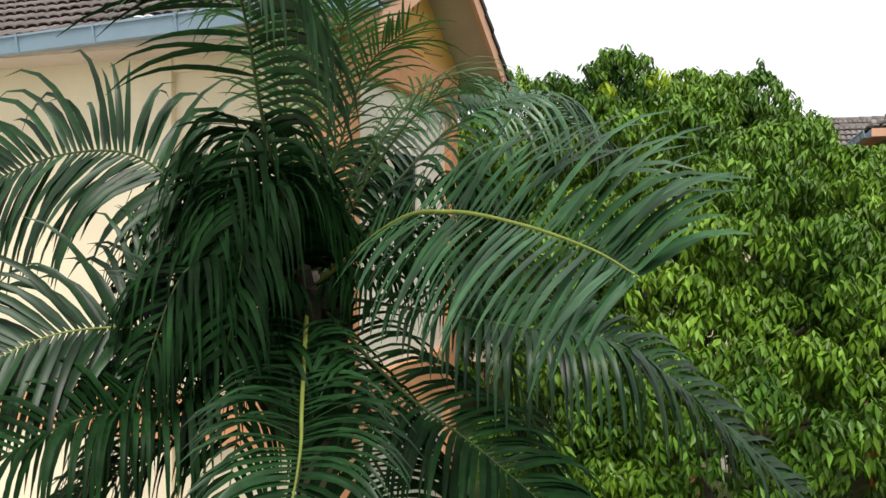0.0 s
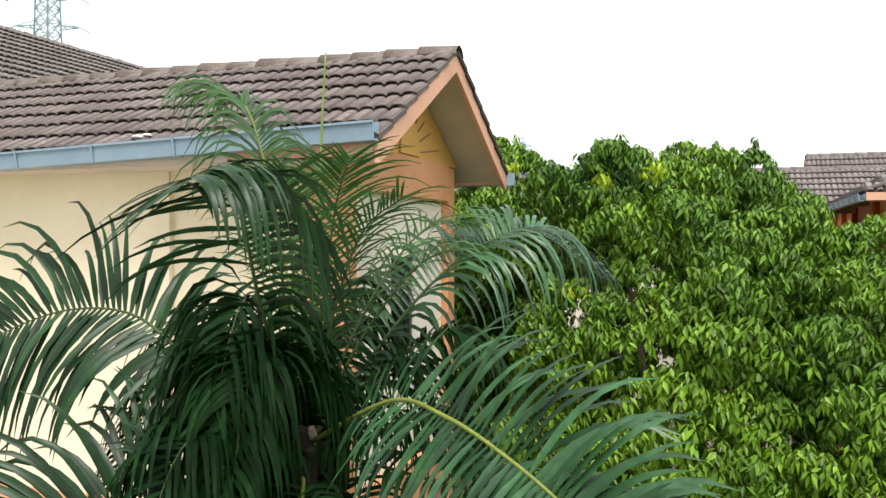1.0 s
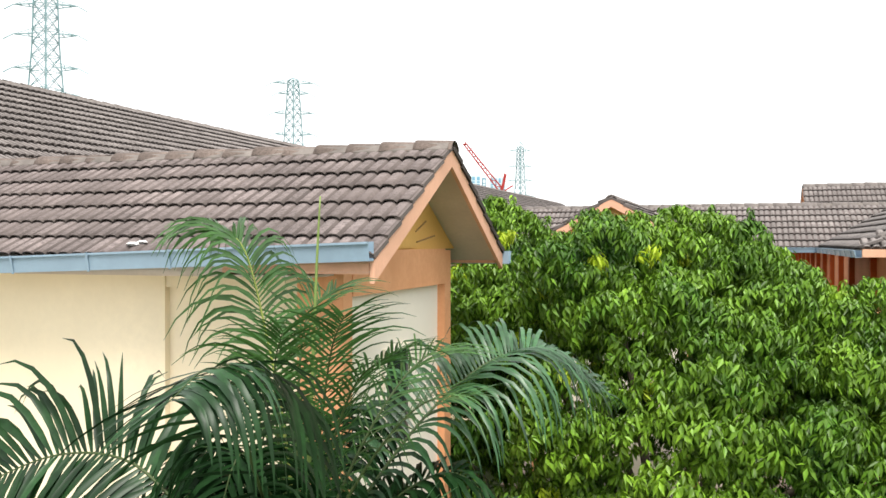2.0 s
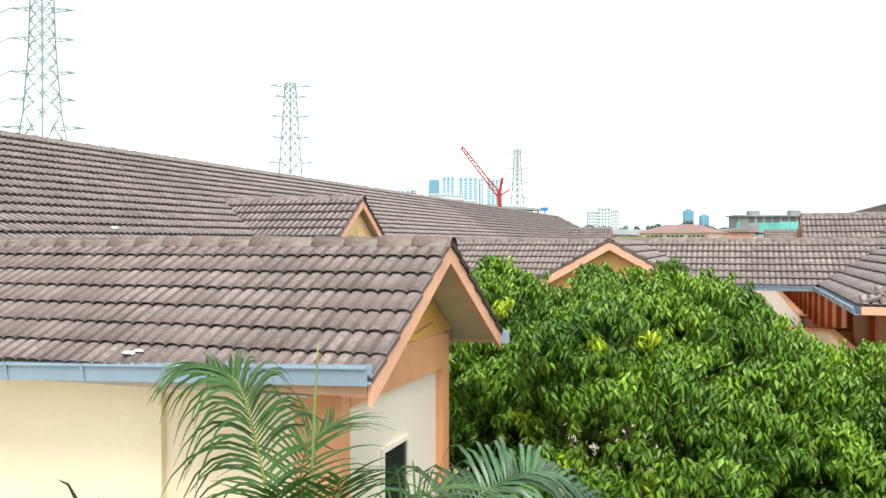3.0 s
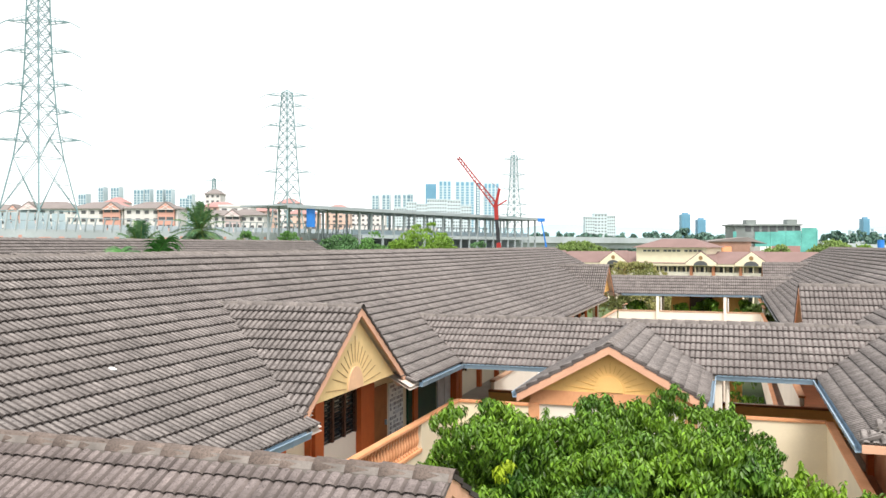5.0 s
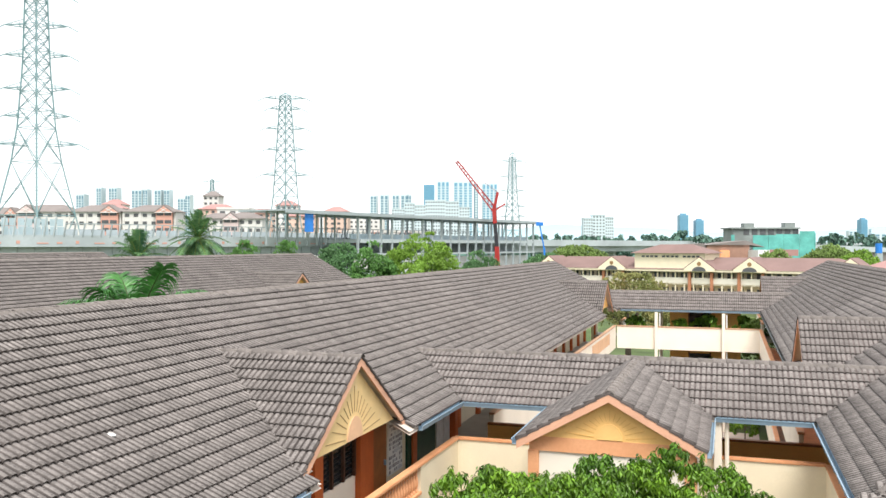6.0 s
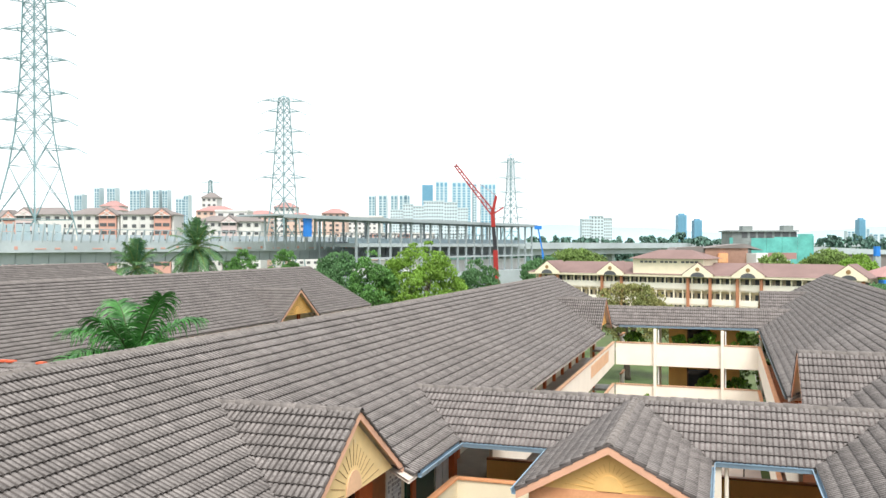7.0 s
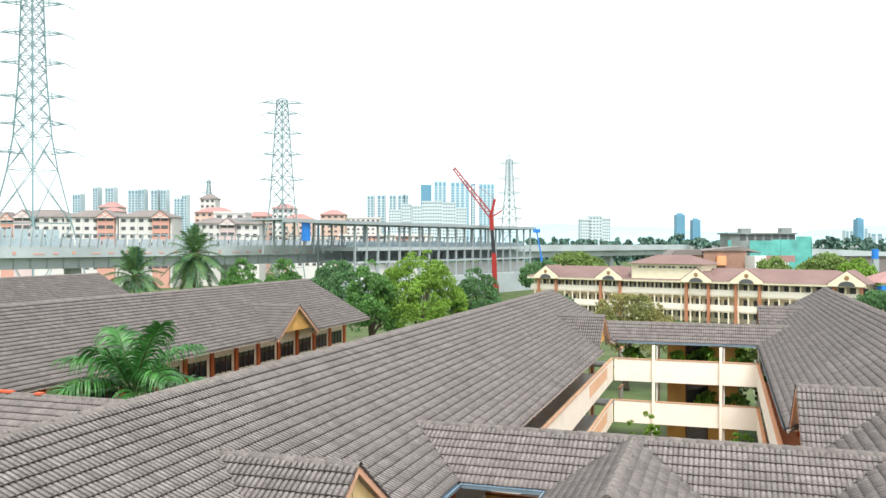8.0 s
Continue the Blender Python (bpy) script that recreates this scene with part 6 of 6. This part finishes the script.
for gx in (4.6, 21.0, 41.2, 51.7, 70.5):
    for s in (-2.4, 2.4):
        part("pillar", boxes((gx + s - 0.26, gx + s + 0.26, -0.5, 0.1, 0, 8.6)), M_BRICKRED, school, "orange painted pillar")
    g = part("gable", prism(bmesh.new(), [(gx - 3.3, -1.1, 8.4), (gx + 3.3, -1.1, 8.4), (gx + 3.3, -1.1, 8.9), (gx, -1.1, 11.3), (gx - 3.3, -1.1, 8.9)], (0, 0.3, 0)), M_CREAM, school)
    part("gable_roof", prism(bmesh.new(), [(gx - 3.6, -1.0, 8.75), (gx, -1.0, 11.3), (gx + 3.6, -1.0, 8.75), (gx + 3.6, -1.0, 8.9), (gx, -1.0, 11.5), (gx - 3.6, -1.0, 8.9)], (0, 7, 0)), M_MAROON, g)
    n = 12
    part("arched_vent", prism(bmesh.new(), [(gx + 1.5 * math.cos(math.pi * k / n), -1.14, 8.45 + 0.95 * math.sin(math.pi * k / n)) for k in range(n + 1)], (0, 0.06, 0)), M_DARKGLASS, g)
    part("round_vent", prism(bmesh.new(), [(gx + 0.45 * math.cos(k * math.pi / 6), -1.14, 10.0 + 0.45 * math.sin(k * math.pi / 6)) for k in range(12)], (0, 0.08, 0)), M_RAY, g)

# netted concrete frame
nb = far_thing("building_site", "unfinished concrete building behind teal scaffold netting", "building", 125, 330)
part("frame", boxes((-13, 12, 2, 14, 0, 20.6)), M_SITE, nb)
for i in range(7):
    part("opening", boxes((-9 + i * 3.2, -6.8 + i * 3.2, 1.85, 2.1, 18.0, 20.2)), M_DARKGLASS, nb)
part("stair_head", boxes((-8, -4, 4, 8, 20.6, 22.6)), M_SITE, nb)
part("stair_head", boxes((8, 12, 4, 8, 20.6, 22.8)), M_SITE, nb)
part("roof_slab", boxes((-14, 13, 1.2, 14.8, 20.3, 20.9)), M_SITE, nb)
for i in range(8):
    part("net", boxes((-6 + i * 3.0, -3.06 + i * 3.0, 0.0 + (i % 2) * 0.12, 0.2 + (i % 2) * 0.12, 3.0, 17.8 + (0.4 if i > 2 else 0) + (1.2 if i > 5 else 0))), M_NET, nb)
part("net", boxes((18.0, 18.2, 0, 14, 3.0, 18.8)), M_NET, nb)
for i in range(4):
    part("net", boxes((-15.5 + i * 0.4, -13.0, 0.4, 0.6, 6.0, 15.0 + i)), M_NET, nb) if i == 3 else None
shop = far_thing("shop_house", "white shop with a red sign fascia", "building", 116, 300)
part("wall", boxes((-6, 6, 0, 10, 0, 12.2)), M_WHITE, shop)
part("sign_fascia", boxes((-2, 8, -0.3, 0, 10.2, 12.4)), M_REDROOF, shop)
for i in range(4):
    part("window", boxes((-4.8 + i * 2.6, -3.2 + i * 2.6, -0.1, 0.1, 7.4, 9.0)), M_DARKGLASS, shop)
old = far_thing("brick_house", "brown brick house with a sloping roof", "building", 104, 310)
part("wall", boxes((-9, 6.5, 0, 14, 0, 14.0)), M_BRICK, old)
part("side_wall", boxes((-20, -9, 1, 12, 0, 12.4)), M_BRICK, old)
part("roof", prism(bmesh.new(), [(-9.5, -0.6, 14.0), (7, -0.6, 14.0), (12, -0.6, 13.2), (5, -0.6, 15.6), (-2, -0.6, 15.0)], (0, 14, 0)), M_BROWNROOF, old)
part("side_roof", prism(bmesh.new(), [(-21, 0.4, 12.4), (-8.5, 0.4, 12.4), (-10, 0.4, 14.6), (-19, 0.4, 14.2)], (0, 12, 0)), M_BROWNROOF, old)
part("yellow_lantern", boxes((-4.5, -1.0, -1.2, -0.1, 8.6, 12.2), bevel=0.2), M_ORANGE, old, "yellow orange board")
hall2 = far_thing("market_shed", "long low shed with a pale metal roof", "building", 195, 420)
part("roof", prism(bmesh.new(), [(-45, 0, 10.5), (60, 0, 10.5), (60, 0, 11.0), (-10, 0, 14.2), (-45, 0, 14.2)], (0, 20, 0)), M_CONCRETE, hall2)
part("wall", boxes((-44, 59, 1, 18, 0, 10.5)), M_BROWNROOF, hall2)
red = far_thing("red_roofed_house", "house with red roof and blue awning", "building", 90, 165)
part("wall", boxes((-5, 14, 0, 8, 0, 7.6)), M_PALE, red)
hip_roof(red, 19, 8, 9.0, 2.4, 1.2, M_REDROOF, "roof", 4.5, 0)
part("awning", boxes((-6, 15, -2.0, 0, 7.6, 8.4)), M_BLUE, red)
tank = far_thing("water_tank", "blue round water tank on a frame", "water tank", 160, 315)
part("tank", tube(bmesh.new(), [Vector((0, 0, 11)), Vector((0, 0, 14.6))], [1.2, 1.2], 14), M_BLUE, tank)
part("stand", boxes((-1.0, 1.0, -1.0, 1.0, 0, 11)), M_STEELGREY, tank)

# ---- far trees and palms ----


def far_tree(label, r, f, w, top, seed, leaf=None, low=4.0, clumps=90, per=36, size=None, d=None):
    x, y = far(r, f)
    rng = random.Random(seed)
    d = d or w
    blobs = [(x, y, (low + top) / 2, w * 0.34, d * 0.34, (top - low) / 2)]
    for _ in range(5):
        a = rng.uniform(0, 6.28)
        k = rng.uniform(0.4, 0.62)
        hh = rng.uniform(0.55, 0.85)
        blobs.append((x + math.cos(a) * w * 0.5 * k, y + math.sin(a) * d * 0.5 * k, low + (top - low) * hh * 0.52, w * 0.26, d * 0.26, (top - low) * hh * 0.5))
    s = size or max(0.24, f * 0.0026)
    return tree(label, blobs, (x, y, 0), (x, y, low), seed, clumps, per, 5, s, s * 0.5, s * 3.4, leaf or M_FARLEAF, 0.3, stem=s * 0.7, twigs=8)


M_BRIGHTLEAF = mat("bright_tree_leaf", (0.21, 0.36, 0.05), 0.55, var=0.3, scale=0.3, fine=4, bump=0.0, rand=0.3, trans=0.25)
M_DEEPLEAF = mat("deep_green_leaf", (0.10, 0.215, 0.08), 0.55, var=0.3, scale=0.3, fine=4, bump=0.0, rand=0.3, trans=0.15)
far_tree("spreading yellow-green shade tree beyond the roofs", -3.0, 112, 11.5, 15.4, 21, M_BRIGHTLEAF, clumps=200)
far_tree("dark green tree beside the shade tree", 5.0, 118, 6.5, 12.6, 22, M_DEEPLEAF, clumps=120)
M_MIDLEAF = mat("mid_green_leaf", (0.11, 0.25, 0.06), 0.55, var=0.3, scale=0.3, fine=4, bump=0.0, rand=0.3, trans=0.2)
far_tree("green tree before the viaduct", -9.4, 110, 6.5, 13.6, 23, M_MIDLEAF, clumps=130)
far_tree("green tree before the viaduct", -14.8, 118, 7.0, 14.2, 24, M_DEEPLEAF, clumps=110)
far_tree("small round green tree before the viaduct", -21.3, 112, 6.2, 14.3, 25, M_MIDLEAF, clumps=130, size=0.25)
far_tree("small round green tree before the viaduct", -26.5, 112, 5.4, 13.9, 26, M_MIDLEAF, clumps=120, size=0.25)
far_tree("low green tree before the viaduct", -15.5, 108, 4.0, 13.0, 27, M_DEEPLEAF, clumps=60)
M_DRYLEAF = mat("olive_leaf", (0.27, 0.31, 0.10), 0.6, var=0.35, scale=0.3, fine=4, bump=0.0, rand=0.35, trans=0.2, hue2=(0.28, 0.24, 0.09))
far_tree("broad olive-green tree before the cream school", 20.6, 96, 12.0, 10.3, 28, M_DRYLEAF, clumps=170, d=9)
far_tree("green tree behind the cream school", 42, 270, 20, 12.3, 29, clumps=120)
far_tree("green tree behind the cream school", 30, 255, 10, 10.0, 30, M_DEEPLEAF, clumps=70)
far_tree("green roadside tree beyond the school", 97, 250, 9, 11.0, 31, clumps=80)
far_tree("green roadside tree beyond the school", 106, 235, 12, 12.4, 32, clumps=120)
far_tree("yellow-green roadside tree beyond the school", 110, 225, 9, 11.1, 33, M_BRIGHTLEAF, clumps=100)
far_tree("dark tree beside the cream school", 76.5, 150, 5.5, 7.2, 34, M_DEEPLEAF, clumps=60)
far_tree("green tree by the viaduct", 16.0, 120, 5, 9.0, 35, M_DEEPLEAF, clumps=50)


def fan(heart, az, el, size, sag=0.34):
    """Four points of a frond that leaves at a bearing and a slope, and sags towards its tip."""
    c, s, k, h = math.cos(radians(az)), math.sin(radians(az)), math.cos(radians(el)), math.sin(radians(el))
    o = Vector(heart)
    return [o + Vector((c * k * q, s * k * q, h * q)) * size - Vector((0, 0, size * sag * q ** 2.2 * max(0.25, k))) for q in (0, 0.36, 0.7, 1.0)]


def far_palm(label, r, f, heart, size, seed, count, leaf, width, trunk_r, steep=(78, -48), spacing=0.13, sag=0.34, hang=1.6, blade=0.27, rib=None):
    x, y = far(r, f)
    t = thing("palm_tree", label, "palm tree")
    rng = random.Random(seed)
    part("trunk", tube(bmesh.new(), curve_points([(x + 0.3, y, 0), (x + 0.1, y, heart * 0.5), (x, y, heart)], 8), [trunk_r * (1.3 - 0.5 * i / 8) for i in range(9)], 9), M_TRUNK, t, smooth=True)
    for i in range(count):
        az = 360 * i / count + rng.uniform(-14, 14)
        u = (i * 0.618) % 1
        frond(t, fan((x, y, heart), az, steep[0] + (steep[1] - steep[0]) * u, size, sag), seed * 50 + i, thick=0.04 * size / 3, leaf=leaf, rib=rib, spacing=spacing, size=size * blade, width=width, droop=hang * 2.4 / size, lift=0.35, bare=0.12, ragged=0.3)
    return t


far_palm("coconut palm with hanging yellowing fronds", -37.6, 129, 14.9, 4.9, 41, 46, M_COCO, 0.1, 0.2, (86, -62), 0.095, 0.42, 2.0, 0.23, M_RACHIS)
far_palm("dull green coconut palm behind the roof", -42.0, 116, 12.0, 4.6, 42, 28, M_COCO, 0.09, 0.18, (82, -30), 0.07, 0.45, 2.2)
M_ROYAL = mat("royal_palm_leaflet", (0.034, 0.145, 0.028), 0.4, var=0.35, scale=1.5, fine=12, bump=0.0, rand=0.3, spec=0.5, trans=0.2, hue2=(0.06, 0.195, 0.035))
far_palm("glossy green palm between two tiled roofs", -14.0, 38.4, 9.9, 4.6, 43, 13, M_ROYAL, 0.085, 0.16, (66, 4), 0.055, 0.62, 2.6, 0.3, M_RACHIS_DARK)

# woods along the skyline
rng = random.Random(77)
vs, fs = [], []
RINGS = ((1.0, 0.0), (1.05, 0.45), (0.8, 0.75), (0.42, 0.95))
for i in range(1300):
    r, f = rng.uniform(-750, 1250), rng.uniform(760, 1150)
    x, y = far(r, f)
    h, w = rng.uniform(8, 17) * (1 + 0.35 * noise.noise(Vector((r * 0.012, 0, 0)))), rng.uniform(5, 10)
    k = len(vs)
    for q, hz in RINGS:
        for j in range(7):
            a = j * 6.283 / 7 + hz
            vs.append((x + w * q * math.cos(a) * rng.uniform(0.8, 1.15), y + w * q * math.sin(a), h * hz * rng.uniform(0.92, 1.06)))
    vs.append((x, y, h))
    for e in range(3):
        for j in range(7):
            n, o = (j + 1) % 7, k + 7 * e
            fs += [(o + j, o + n, o + 7 + j), (o + n, o + 7 + n, o + 7 + j)]
    fs += [(k + 21 + j, k + 21 + (j + 1) % 7, k + 28) for j in range(7)]
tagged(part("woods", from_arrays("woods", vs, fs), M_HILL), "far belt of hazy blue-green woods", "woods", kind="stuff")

# hills on the horizon, their pale blue painted in for haze
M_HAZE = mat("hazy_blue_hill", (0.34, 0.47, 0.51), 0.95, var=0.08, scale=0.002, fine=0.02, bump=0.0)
vs, fs = [], []
for i in range(121):
    r = -2600 + i * 60
    h = 55 + 75 * max(0.0, noise.noise(Vector((r * 0.0011, 3.1, 0))) + 0.35) + 22 * noise.noise(Vector((r * 0.006, 0, 7.7)))
    for f, z in ((3300, 0.0), (3500, h * 0.6), (3700, h + 12), (3900, 0.0)):
        vs.append((*far(r, f), z))
for i in range(120):
    for j in range(3):
        k = i * 4 + j
        fs.append((k, k + 4, k + 5, k + 1))
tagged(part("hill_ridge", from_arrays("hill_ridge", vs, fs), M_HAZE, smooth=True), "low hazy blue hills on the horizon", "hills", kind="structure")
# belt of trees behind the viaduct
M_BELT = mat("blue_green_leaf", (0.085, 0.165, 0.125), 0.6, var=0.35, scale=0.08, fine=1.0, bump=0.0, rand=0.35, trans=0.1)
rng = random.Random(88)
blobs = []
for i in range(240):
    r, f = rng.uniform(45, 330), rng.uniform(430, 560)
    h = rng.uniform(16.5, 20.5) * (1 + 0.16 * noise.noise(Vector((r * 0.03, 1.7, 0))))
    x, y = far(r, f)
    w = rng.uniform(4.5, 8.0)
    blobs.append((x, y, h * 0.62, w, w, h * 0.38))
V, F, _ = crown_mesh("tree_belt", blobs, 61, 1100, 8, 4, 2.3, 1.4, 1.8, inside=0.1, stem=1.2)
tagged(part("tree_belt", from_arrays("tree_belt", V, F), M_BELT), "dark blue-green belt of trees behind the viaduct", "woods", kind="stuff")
